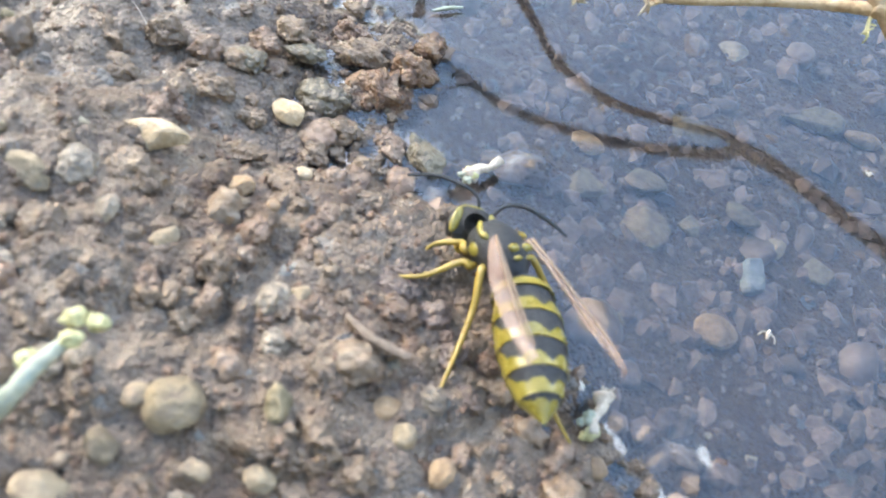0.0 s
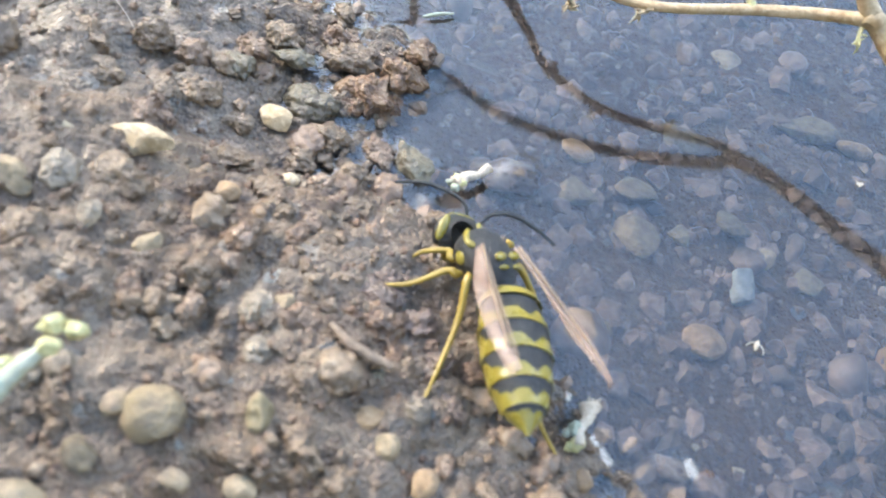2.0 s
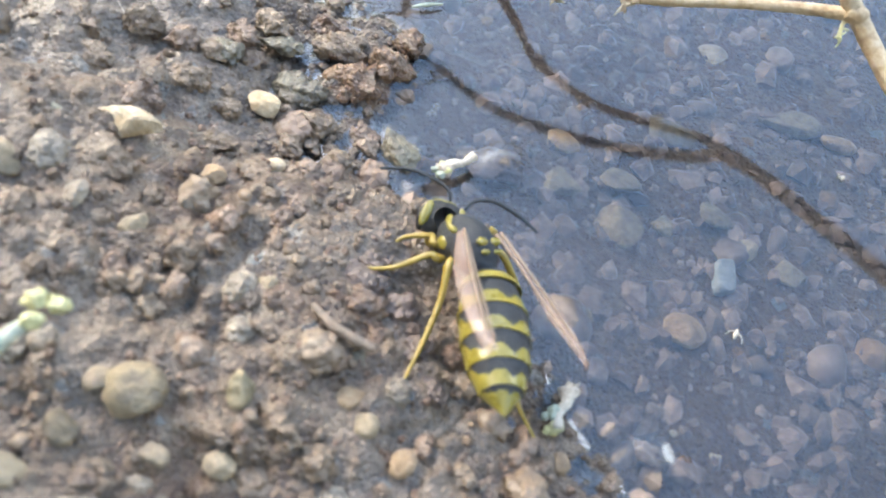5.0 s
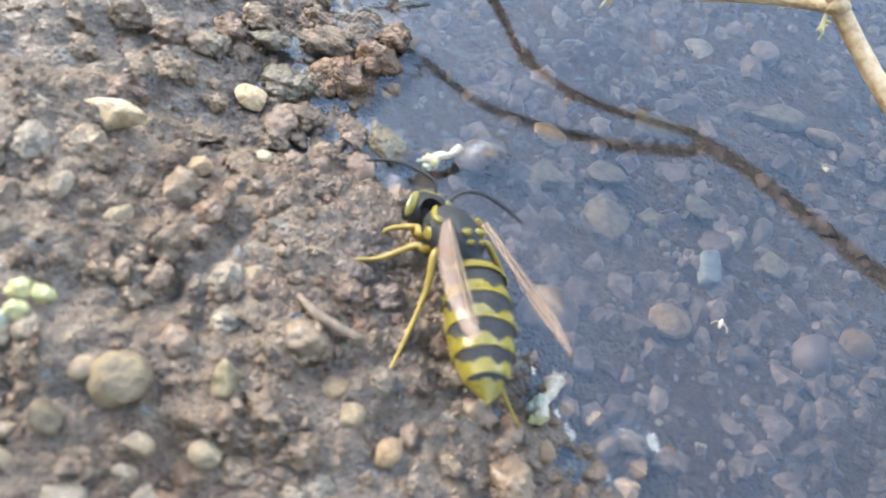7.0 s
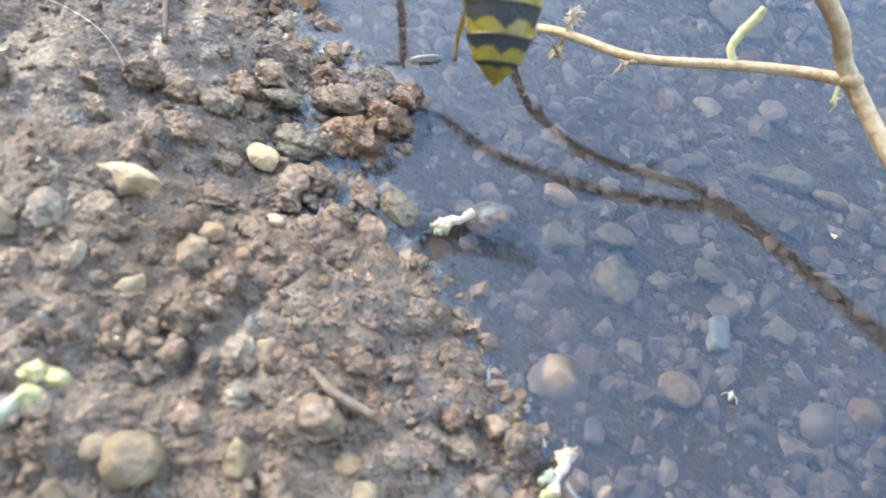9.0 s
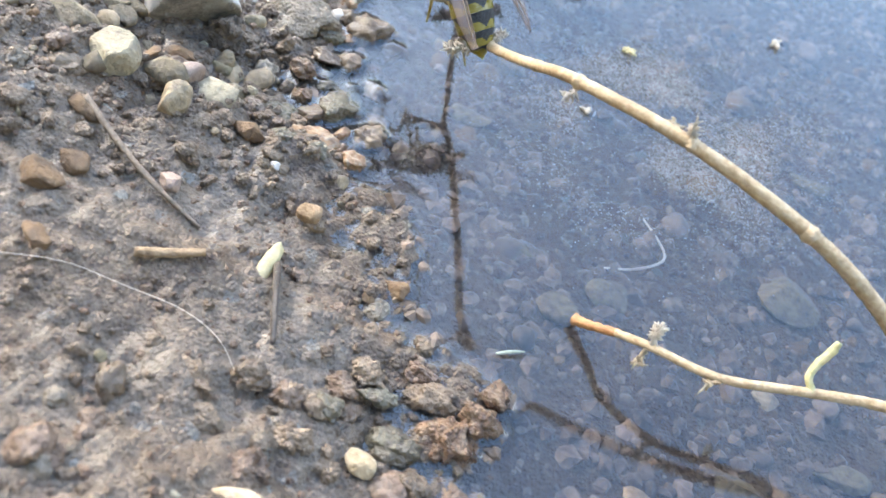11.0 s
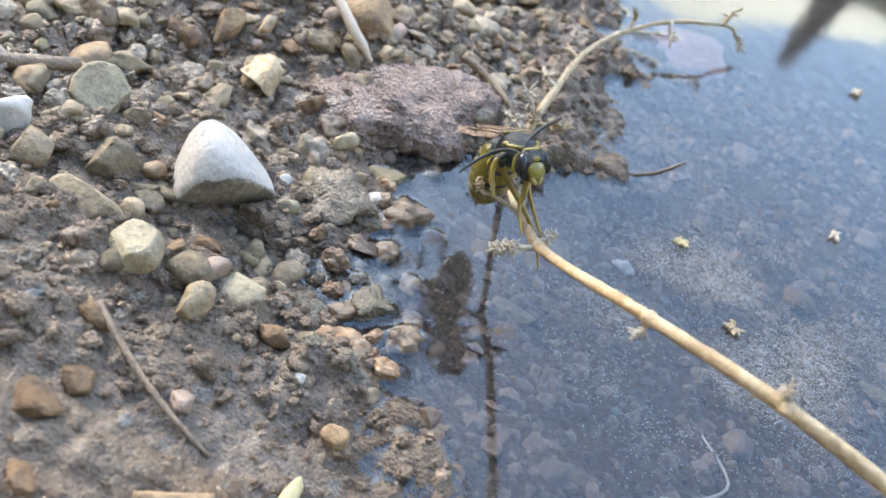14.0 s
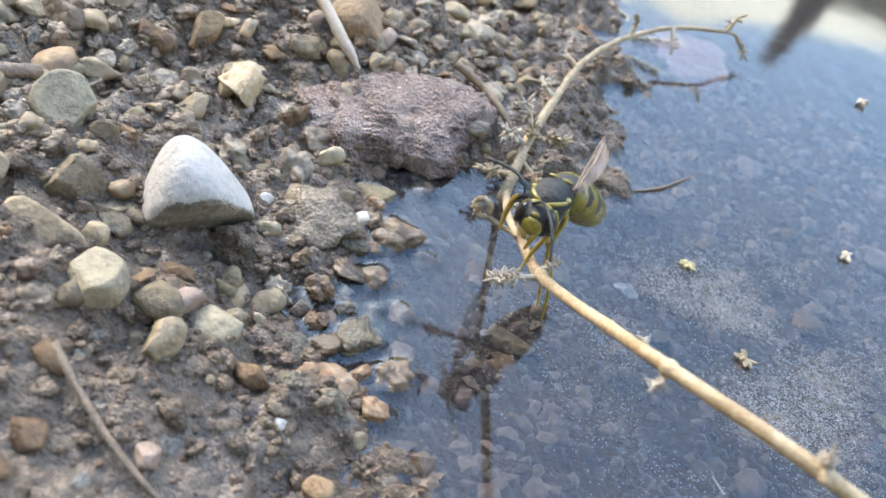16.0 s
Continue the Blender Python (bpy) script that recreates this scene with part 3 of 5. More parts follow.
def make_water():
    xs = stretched(-45, 60, 0.3, -70, 300, 1.12)
    ys = stretched(-35, 150, 0.3, -230, 400, 1.12)
    gx, gy = np.meshgrid(xs, ys)
    h = ground_mm(gx, gy)
    for spots in WET_TOPS:
        i, j = np.rint(np.interp(spots[:, 1], ys, np.arange(len(ys)))).astype(int), np.rint(np.interp(spots[:, 0], xs, np.arange(len(xs)))).astype(int)
        h[i, j] = np.maximum(h[i, j], 0.5)
    dist = np.where(h > 0.3, 0.0, 99.0)
    for _ in range(14):
        p = np.pad(dist, 1, mode="edge")
        near = np.minimum(np.minimum(p[:-2, 1:-1], p[2:, 1:-1]), np.minimum(p[1:-1, :-2], p[1:-1, 2:])) + 0.3
        diag = np.minimum(np.minimum(p[:-2, :-2], p[2:, 2:]), np.minimum(p[2:, :-2], p[:-2, 2:])) + 0.424
        dist = np.minimum(dist, np.minimum(near, diag))
    z = 0.42 * np.exp(-dist / 0.45)
    for _ in range(2):
        p = np.pad(z, 1, mode="edge")
        z = (p[:-2, 1:-1] + p[2:, 1:-1] + p[1:-1, :-2] + p[1:-1, 2:] + 2 * z) / 6
    v, f = sheet(xs, ys, z, h < 1.0)
    ob = new("water", mesh_of("water", v, f, [M["water"]]))
    ob.visible_shadow = False
    tagged(ob, "still shallow blue-grey puddle water reflecting the sky", "water", kind="structure")


# ---------------------------------------------------------------- stones
STONE_WORDS = {
    "white": "smooth white limestone lump", "pale": "smooth pale off-white pebble", "palegrey": "pale grey worn stone", "grey": "dull grey worn stone",
    "bluish": "small pale bluish stone", "tan": "smooth tan pebble", "cream": "cream-coloured stone chip", "ochre": "small ochre pebble",
    "brown": "brown earthy stone", "pinkish": "small pinkish pebble", "green": "greenish-grey stone", "clod": "crumbly brown clod of earth",
    "redclod": "crumbly reddish clod of earth", "greyclod": "broad crumbly grey-brown lump of earth", "brick": "flat reddish sandstone slab", "wetbrown": "wet brown stone ringed by water",
    "wetorange": "wet ochre and white stone ringed by water", "wetgrey": "wet grey-brown stone lump", "wetred": "wet reddish clod at the waterline",
    "wetdark": "wet dark clod at the waterline"}
WET_TOPS = []
PLACED = [(-48.3, 47.4, 7.0), (-36.5, 71.0, 6.6)]


def stone(x, y, w, d, h, kind, angular, yaw, seed, cuts=()):
    crumbly = 1.15 if "clod" in kind or kind in ("wetred", "wetdark", "brick") else 0.8 if kind.startswith("wet") else 0.3 if kind == "brown" else 0.14
    if "clod" not in kind and not kind.startswith("wet") and shore_distance(np.array([x]), np.array([y]))[0] > 0 and y > 20:
        angular = max(angular, 0.5)
    if "wet" not in kind and shore_distance(np.array([x]), np.array([y]))[0] < -1 and kind != "tan":
        angular, h = 0.9, 0.62 * h
    if kind in ("wetbrown", "wetorange", "wetgrey"):
        w, d = 1.15 * w, 1.1 * d
    level = 4 if max(w, d) > 4.5 or crumbly > 0.5 and w > 2.5 else 3
    v, f = rock_points(level, w, d, h, angular, crumbly, seed, cuts)
    PLACED.append((x, y, max(w, d) / 2))
    g = float(ground_mm(x, y, False)) * 0.5 + ground_at(x, y) * 0.5
    z = g + h * 0.22
    if "clod" in kind or kind == "wetred":
        z = g + h * 0.12
    if kind.startswith("wet") and g < 0.8:
        z = min({"wetred": 2.4, "wetgrey": 1.9}.get(kind, 2.0) - h / 2, g + 0.42 * h)
    ob = new("clod" if "clod" in kind or kind in ("wetred", "wetdark") else "pebble" if max(w, d) < 2.5 else "stone", mesh_of("stone", v, f, [M[kind]]))
    ob.matrix_world = pose(x * U, y * U, z * U, (seed * 37) % 24 - 12, (seed * 53) % 24 - 12, yaw)
    size = "tiny " if max(w, d) < 1.6 else "large " if max(w, d) > 7 else ""
    under = z + h / 2 < -0.2
    tagged(ob, size + STONE_WORDS[kind] + (" under the water" if under else " bedded in damp soil" if "wet" not in kind else ""),
           "clod" if "clod" in ob.name else "stone")
    spots = v @ np.array(ob.matrix_world.to_3x3()).T + np.array((x, y, z))
    spots = spots[spots[:, 2] > 0.1]
    if abs(g) < 3 and len(spots):
        WET_TOPS.append(spots)
    return ob


def white_boulder():
    """The largest stone: a rounded wedge, broad at its foot, with an undercut front whose shade is painted in."""
    v, f = ball(5)
    v = np.sign(v) * np.abs(v) ** 0.72
    up = (v[:, 2] + 1) / 2
    v[:, 0] = v[:, 0] * (1.12 - 0.86 * up ** 0.9) - 0.12 * up
    v[:, 1] = v[:, 1] * (1.0 - 0.35 * up)
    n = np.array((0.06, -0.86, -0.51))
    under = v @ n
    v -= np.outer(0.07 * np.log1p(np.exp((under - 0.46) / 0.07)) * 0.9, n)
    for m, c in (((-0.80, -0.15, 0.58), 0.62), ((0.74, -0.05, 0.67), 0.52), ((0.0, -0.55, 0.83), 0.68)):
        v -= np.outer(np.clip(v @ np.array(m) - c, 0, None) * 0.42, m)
    # faces of the undercut that get the painted shade, with a ragged edge
    shaded = under + 0.2 * lumps(v, 0.35, 21) + 0.1 * lumps(v, 0.12, 22) > 0.5
    v *= (1 + 0.08 * lumps(v, 0.9, 5) + 0.02 * lumps(v, 0.25, 9))[:, None]
    ob = new("stone", mesh_of("white_boulder", v * np.array((6.7, 5.6, 5.6)), f, [M["white"], M["shadedwhite"]], [int(shaded[list(q)].sum() > 1) for q in f]))
    ob.matrix_world = pose(-48.3 * U, 48.0 * U, (ground_at(-48.3, 47.4) + 2.9) * U, -4, -4, 33)
    tagged(ob, "large white limestone lump with shade painted on its undercut foot", "stone")


def block(x, y, w, d, h, yaw):
    """A squared pale chip lying on the bed."""
    v, f = slab_points(4, w, d, h, 0.12, 40)
    ob = new("stone", mesh_of("stone", v, f, [M["bluish"]]))
    ob.matrix_world = pose(x * U, y * U, (ground_at(x, y) + h * 0.25) * U, 4, -3, yaw)
    tagged(ob, "squared pale bluish stone chip under the water", "stone")


white_boulder()
stone(-57.9, 43.5, 6.5, 5.3, 4.3, "grey", .9, -11, 3, [((-0.75, -0.2, 0.62), 0.35), ((0.85, -0.2, 0.4), 0.4)])
stone(-49.8, 33.3, 6.2, 5.4, 4.4, "pale", .6, -4, 4)
stone(-40.2, 36.1, 5.6, 4.2, 3.3, "pale", .2, 3, 5)
stone(-45.1, 35.4, 5.7, 4.4, 3.5, "grey", .9, -30, 6)
stone(-42.5, 31.1, 2.9, 4.8, 3.8, "palegrey", .6, -23, 7)
stone(-48.2, 25.7, 4.4, 2.1, 1.7, "brown", .4, -16, 8)
stone(-55.9, 36.3, 7.8, 3.9, 3.1, "palegrey", .9, -9, 9)
stone(-54.4, 44.9, 2.8, 2.7, 2.2, "ochre", .3, -2, 10)
stone(-54.2, 42.4, 3.6, 2.5, 2.0, "grey", .3, 5, 11)
stone(-52.0, 43.5, 3.2, 2.7, 2.1, "grey", .4, -28, 12)
stone(-53.0, 67.5, 7.1, 7.8, 6.2, "cream", 1, 12, 13, [((-0.62, -0.25, 0.74), 0.16), ((-0.40, -0.55, -0.73), 0.22), ((0.95, -0.3, 0.1), 0.34), ((0.1, -0.8, 0.6), 0.4)])
stone(-64.0, 51.8, 6.9, 6.5, 5.2, "pale", .6, -14, 14)
stone(-58.3, 52.7, 5.8, 2.7, 2.2, "brown", .4, -7, 15)
stone(-49.6, 77.1, 5.4, 3.6, 2.9, "palegrey", .2, 0, 16)
stone(-44.9, 84.5, 8.6, 7.5, 6.6, "tan", .9, 7, 17)
stone(-60.3, 72.8, 3.6, 5.4, 4.3, "tan", .6, -26, 18)
stone(-64.4, 68.1, 5.3, 4.2, 3.4, "brown", .5, -19, 19)
stone(-58.9, 75.7, 2.9, 2.8, 2.2, "cream", .5, -12, 20)
stone(-56.2, 75.5, 1.9, 4.0, 3.2, "cream", .8, -5, 21)
stone(-52.0, 74.5, 3.9, 2.0, 1.6, "tan", .5, 2, 22)
stone(-45.8, 66.0, 2.9, 4.6, 3.7, "brown", .5, -31, 23)
stone(-34.5, 61.9, 4.6, 4.6, 3.6, "green", .3, -24, 24, [((1, 0, 0), 0.45), ((-1, 0, 0.1), 0.45), ((0, -1, 0.25), 0.4), ((0, 0.2, 1), 0.4)])
stone(-29.8, 57.0, 5.1, 5.6, 4.4, "wetbrown", .3, -17, 25)
stone(-30.1, 50.3, 3.8, 3.2, 2.5, "wetbrown", .3, -10, 26)
stone(-25.8, 47.5, 3.4, 3.3, 2.6, "wetbrown", .3, -3, 27)
stone(-29.9, 36.7, 5.9, 3.7, 3.0, "wetorange", .4, 4, 28)
stone(-24.8, 39.8, 3.9, 4.3, 3.4, "wetbrown", .3, -29, 29)
stone(-25.0, 35.6, 2.8, 2.4, 1.9, "wetorange", .3, -22, 30)
stone(-34.8, 39.0, 4.6, 2.6, 2.0, "wetgrey", .5, -15, 31)
stone(-38.7, 63.2, 2.8, 2.1, 1.6, "grey", .1, -8, 32)
stone(-40.4, 61.5, 2.3, 1.8, 1.4, "grey", .1, -1, 33)
stone(-36.8, 59.1, 2.5, 1.8, 1.5, "grey", .1, 6, 34)
stone(-33.8, 57.5, 2.4, 2.4, 2.0, "white", .2, -27, 35)
stone(-38.4, 53.6, 11.0, 9.6, 5.6, "greyclod", .5, 34, 36)
stone(-41.6, 41.3, 3.2, 1.9, 1.5, "green", .3, -13, 37)
stone(-38.4, 22.3, 2.6, 2.2, 1.8, "pinkish", .2, -6, 38)
stone(-26.7, 26.3, 3.2, 2.7, 2.2, "tan", .4, 1, 39)
stone(-43.5, 53.3, 2.1, 2.1, 1.7, "white", .3, -32, 40)
stone(-34.9, 46.2, 2.4, 2.0, 1.6, "green", .3, -25, 41)
stone(-37.8, 77.5, 2.1, 1.8, 1.5, "cream", .4, -18, 42)
stone(-40.9, 73.9, 3.0, 1.9, 1.5, "palegrey", .4, -11, 43)
stone(-62.4, 62.1, 2.0, 1.8, 1.4, "palegrey", .6, -4, 44)
stone(-26.2, 65.6, 2.9, 2.0, 1.6, "grey", .2, 3, 45)
stone(-20.7, 61.4, 3.8, 2.6, 2.0, "grey", .2, -30, 46)
stone(-11.4, 63.3, 5.2, 4.9, 3.9, "grey", .1, -23, 47)
stone(-15.2, 51.6, 6.5, 3.5, 2.8, "grey", .2, -16, 48)
stone(-31.9, 47.6, 2.2, 1.4, 1.2, "palegrey", .2, -9, 49)
stone(-31.4, 29.7, 1.2, 1.0, 0.8, "white", .2, -2, 50)
stone(-42.4, 89.9, 4.7, 2.3, 1.9, "palegrey", .3, 5, 51)
stone(-2.6, 66.5, 2.8, 2.1, 1.7, "white", .7, -28, 52)
stone(-0.2, 60.7, 2.3, 1.5, 1.2, "white", .6, -21, 53)
stone(-3.4, 66.5, 2.4, 1.8, 1.4, "white", .6, -14, 54)
stone(-16.9, 74.4, 4.1, 2.5, 2.0, "grey", .3, -7, 55)
stone(-5.9, 34.1, 4.4, 2.5, 2.0, "grey", .3, 0, 56)
stone(5.4, 32.2, 5.8, 3.9, 3.1, "grey", .3, 7, 57)
stone(-0.7, 28.1, 6.8, 3.7, 3.0, "grey", .3, -26, 58)
stone(-16.2, 22.0, 3.4, 2.3, 1.8, "brown", .3, -19, 59)
stone(31.1, 61.6, 6.8, 3.4, 2.7, "grey", .3, -12, 60)
stone(26.6, 40.5, 8.1, 6.6, 5.3, "grey", .3, -5, 61)
stone(-53.0, 41.5, 3.4, 2.4, 1.9, "palegrey", .2, 2, 62)
stone(-43.8, 11.0, 4.6, 2.0, 1.6, "brown", .6, -31, 63)
stone(-64.4, 40.4, 6.2, 4.8, 3.9, "palegrey", .5, -24, 64)
stone(-68.5, 41.6, 4.3, 6.4, 5.1, "white", .4, -17, 65)
stone(-40.8, 74.7, 3.3, 1.7, 1.3, "palegrey", .4, -10, 66)
stone(-43.9, 71.9, 3.3, 2.1, 1.7, "brown", .3, -3, 67)
stone(-45.8, 40.3, 4.6, 2.4, 1.9, "brown", .5, 4, 68)
stone(-46.0, 20.0, 3.3, 2.6, 2.1, "brown", .4, -29, 69)
stone(-46.6, 16.2, 4.8, 3.2, 2.6, "brown", .3, -22, 70)
stone(-35.2, 33.0, 3.6, 2.4, 1.9, "brown", .4, -15, 71)
stone(-42.0, 42.4, 3.3, 2.7, 2.1, "grey", .4, -8, 72)
stone(-31.4, 68.6, 4.7, 3.1, 2.5, "clod", .3, -1, 73)
stone(-28.4, 71.6, 4.8, 3.4, 2.7, "wetred", .3, 6, 74)
stone(-29.2, 66.4, 3.3, 2.4, 1.9, "wetbrown", .3, -27, 75)
stone(-32.6, 49.4, 3.4, 2.5, 2.0, "wetbrown", .3, -20, 76)
stone(-26.3, 55.2, 2.6, 3.0, 2.4, "wetbrown", .3, -13, 77)
stone(-28.6, 42.3, 4.2, 5.0, 2.6, "wetgrey", .3, -36, 78)
stone(-34.2, 45.6, 3.6, 2.8, 2.4, "wetred", .3, -6, 181)
stone(-33.4, 53.0, 3.0, 2.2, 1.8, "wetgrey", .3, 16, 182)
for i, (x, y, w) in enumerate(((-32.6, 57.4, 2.6), (-31.6, 54.4, 2.2), (-27.4, 51.2, 2.4), (-28.2, 45.6, 2.6), (-31.4, 45.0, 2.4), (-31.2, 40.2, 2.8), (-27.2, 38.8, 2.4), (-26.6, 36.8, 2.0), (-33.0, 42.6, 2.6), (-28.6, 33.8, 2.6), (-29.6, 53.0, 2.0), (-33.6, 60.6, 2.4), (-24.4, 43.2, 2.0), (-33.2, 49.8, 2.2))):
    stone(x, y, w, w * (0.8 + 0.1 * (i % 3)), w * 0.75, ("wetbrown", "wetgrey", "wetred", "wetorange")[(i * 3 + i // 4) % 4], .3, 41 * i, 190 + i)
stone(-32.2, 33.4, 3.4, 2.6, 2.0, "wetgrey", .3, 30, 183)
stone(-21.4, -3.3, 5.5, 2.8, 2.2, "cream", .5, 1, 79)
stone(-21.3, -6.4, 4.5, 3.4, 2.7, "clod", .2, -32, 80)
stone(-27.3, -8.9, 3.6, 2.4, 1.9, "palegrey", .4, -25, 81)
stone(-14.4, 4.3, 3.7, 2.1, 1.6, "cream", .4, -18, 82)
stone(-11.4, -1.6, 1.5, 1.1, 0.9, "cream", .1, -11, 83)
stone(-12.4, -5.5, 1.1, 1.1, 0.9, "ochre", .1, -4, 84)
stone(-14.2, -11.6, 2.9, 3.6, 2.9, "clod", .2, 3, 85)
stone(-18.0, -10.6, 1.9, 2.2, 1.7, "palegrey", .3, -30, 86)
stone(-13.4, -21.2, 4.2, 3.7, 3.0, "grey", .15, -23, 87)
stone(-15.6, -21.1, 1.8, 1.8, 1.4, "palegrey", .3, -16, 88)
stone(0.2, -19.4, 1.7, 1.8, 1.4, "palegrey", .2, -9, 89)
stone(-1.2, -17.9, 2.2, 1.8, 1.5, "tan", .3, -2, 90)
stone(-7.7, -19.5, 1.7, 2.6, 2.1, "green", .4, 5, 91)
stone(3.0, -20.9, 1.7, 2.1, 1.6, "tan", .3, -28, 92)
stone(-25.8, -4.0, 2.1, 1.5, 1.2, "pale", .3, -21, 93)
stone(-26.6, 2.6, 3.3, 2.4, 1.9, "clod", .2, -14, 94)
stone(-22.3, 0.1, 4.2, 3.1, 2.4, "redclod", .3, -7, 95)
stone(-17.9, 9.8, 3.5, 2.6, 2.1, "redclod", .3, 0, 96)
stone(-15.1, -4.6, 2.3, 1.7, 1.3, "tan", .3, 7, 97)
stone(-4.9, -20.8, 4.2, 2.8, 2.2, "clod", .3, -26, 98)
stone(-2.5, -22.3, 3.9, 3.2, 2.6, "clod", .3, -19, 99)
stone(-9.5, -6.8, 2.4, 2.2, 1.8, "redclod", .1, -12, 100)
stone(-9.1, -8.7, 2.5, 2.3, 1.9, "redclod", .1, -5, 101)
stone(-9.2, -1.2, 2.6, 1.9, 1.5, "redclod", .1, 2, 102)
stone(-7.9, -2.8, 2.2, 1.8, 1.5, "redclod", .1, -31, 103)
stone(-8.7, -5.2, 2.0, 1.9, 1.5, "redclod", .1, -24, 104)
stone(-7.1, 0.8, 3.1, 2.2, 1.8, "clod", .2, -17, 105)
stone(-7.8, 8.4, 6.1, 6.1, 4.9, "wetred", .2, -10, 106)
stone(-12.4, 6.6, 4.4, 3.3, 2.6, "wetgrey", .2, -3, 107)
stone(-14.8, 10.3, 3.5, 1.8, 1.4, "wetgrey", .3, 4, 108)
stone(-18.0, 7.6, 2.9, 2.4, 1.9, "wetgrey", .3, -29, 109)
stone(-4.7, 14.2, 3.0, 3.0, 2.4, "wetred", .2, -22, 110)
stone(-2.2, -11.3, 3.9, 3.4, 2.7, "wetred", .2, -15, 111)
stone(-2.4, -7.8, 3.3, 2.2, 1.7, "wetdark", .2, -8, 112)
stone(-5.4, -7.8, 2.7, 2.3, 1.9, "wetred", .2, -1, 113)
stone(4.2, 5.0, 5.7, 3.8, 3.0, "wetbrown", .8, 6, 114)
stone(-3.3, 3.2, 3.6, 2.6, 2.0, "wetgrey", .6, -27, 115)
stone(-1.3, 0.7, 2.3, 1.4, 1.1, "wetbrown", .6, -20, 116)
stone(22.5, -4.4, 3.6, 2.8, 2.2, "tan", .1, -13, 117)
block(25.9, 1.8, 1.7, 3.1, 1.8, 12)
stone(10.7, 6.6, 4.1, 3.2, 2.6, "grey", .2, 1, 119)
stone(15.8, 8.2, 3.9, 3.0, 2.4, "grey", .2, -32, 120)
stone(16.2, 4.0, 4.6, 3.8, 3.0, "grey", .2, -25, 121)
stone(10.2, 10.4, 3.5, 2.0, 1.6, "tan", .2, -18, 122)
stone(23.6, 26.2, 3.4, 2.4, 1.9, "palegrey", .5, -11, 123)
stone(36.5, 19.3, 3.8, 1.8, 1.5, "tan", .2, -4, 124)
stone(27.7, 5.1, 2.4, 2.1, 1.7, "palegrey", .3, 3, 125)
stone(19.7, -15.5, 2.4, 1.7, 1.4, "wetbrown", .4, -30, 126)
stone(16.5, -14.9, 0.9, 0.8, 0.6, "wetorange", .2, -23, 127)
stone(22.9, -15.1, 1.0, 0.9, 0.7, "wetorange", .2, -16, 128)
stone(22.0, -13.2, 0.8, 0.6, 0.5, "palegrey", .2, -9, 129)
stone(25.4, -14.0, 1.0, 0.7, 0.6, "palegrey", .2, -2, 130)
stone(13.5, -17.9, 1.6, 1.8, 1.4, "ochre", .3, 5, 131)
stone(8.2, -16.5, 2.8, 2.4, 1.9, "wetbrown", .3, -28, 132)
stone(25.0, 7.5, 3.7, 2.6, 2.1, "grey", .3, -21, 133)
stone(20.3, 5.5, 2.6, 2.0, 1.6, "grey", .3, -14, 134)
stone(31.9, 4.0, 3.2, 2.7, 2.1, "grey", .3, -7, 135)
stone(20.0, 15.1, 4.9, 2.7, 2.2, "grey", .3, 0, 136)
stone(31.6, 20.2, 6.6, 3.0, 2.4, "grey", .3, 7, 137)
stone(14.0, -5.9, 1.8, 1.5, 1.2, "grey", .3, -26, 138)
stone(-7.1, -12.9, 4.0, 2.2, 1.8, "redclod", .2, -19, 139)
stone(-17.7, -14.9, 2.6, 2.6, 2.1, "clod", .2, -12, 140)
stone(-21.6, -13.9, 3.0, 2.2, 1.8, "clod", .2, -5, 141)
stone(-24.9, -12.2, 3.5, 3.1, 2.5, "clod", .2, 2, 142)
stone(-22.7, -18.6, 3.0, 2.6, 2.1, "clod", .3, -31, 143)
stone(-16.4, -24.2, 2.5, 2.1, 1.7, "grey", .3, -24, 144)
stone(-8.6, -22.2, 3.5, 2.1, 1.7, "clod", .3, -17, 145)
stone(-7.5, -24.0, 2.1, 1.8, 1.4, "palegrey", .3, -10, 146)
stone(-11.2, -24.4, 2.1, 1.4, 1.1, "palegrey", .3, -3, 147)
stone(-18.6, -27.2, 3.2, 2.1, 1.7, "palegrey", .3, 4, 148)
stone(-15.2, -15.5, 2.6, 2.3, 1.8, "clod", .3, -29, 149)
stone(-6.0, -16.8, 2.8, 2.5, 2.0, "clod", .3, -22, 150)
stone(-1.4, -15.0, 2.2, 1.5, 1.2, "wetgrey", .3, -15, 151)
stone(-2.7, -9.3, 4.3, 2.7, 2.2, "wetdark", .2, -8, 152)
stone(0.3, -10.8, 3.1, 3.1, 2.5, "wetdark", .2, -1, 153)
stone(2.3, -13.2, 2.7, 2.7, 2.1, "wetdark", .2, 6, 154)
stone(-1.0, -13.1, 3.4, 2.7, 2.1, "wetred", .2, -27, 155)
stone(3.7, -15.9, 3.0, 1.9, 1.5, "wetdark", .2, -20, 156)
stone(-4.4, -11.0, 2.6, 2.2, 1.8, "wetred", .2, -13, 157)
stone(-10.3, 11.7, 5.5, 4.0, 3.2, "clod", .3, -6, 158)
stone(-10.2, 3.9, 4.2, 3.2, 2.6, "clod", .3, 1, 159)
stone(-6.0, 3.8, 4.1, 2.7, 2.2, "redclod", .3, -32, 160)
stone(-16.2, 12.1, 4.5, 3.0, 2.4, "clod", .3, -25, 161)
stone(-11.8, 13.9, 4.0, 2.5, 2.0, "redclod", .3, -18, 162)
stone(-16.7, 2.9, 3.2, 2.3, 1.8, "clod", .3, -11, 163)
stone(-15.8, -1.1, 3.5, 2.6, 2.1, "clod", .3, -4, 164)
stone(-20.2, 3.9, 4.2, 2.8, 2.2, "clod", .3, 3, 165)
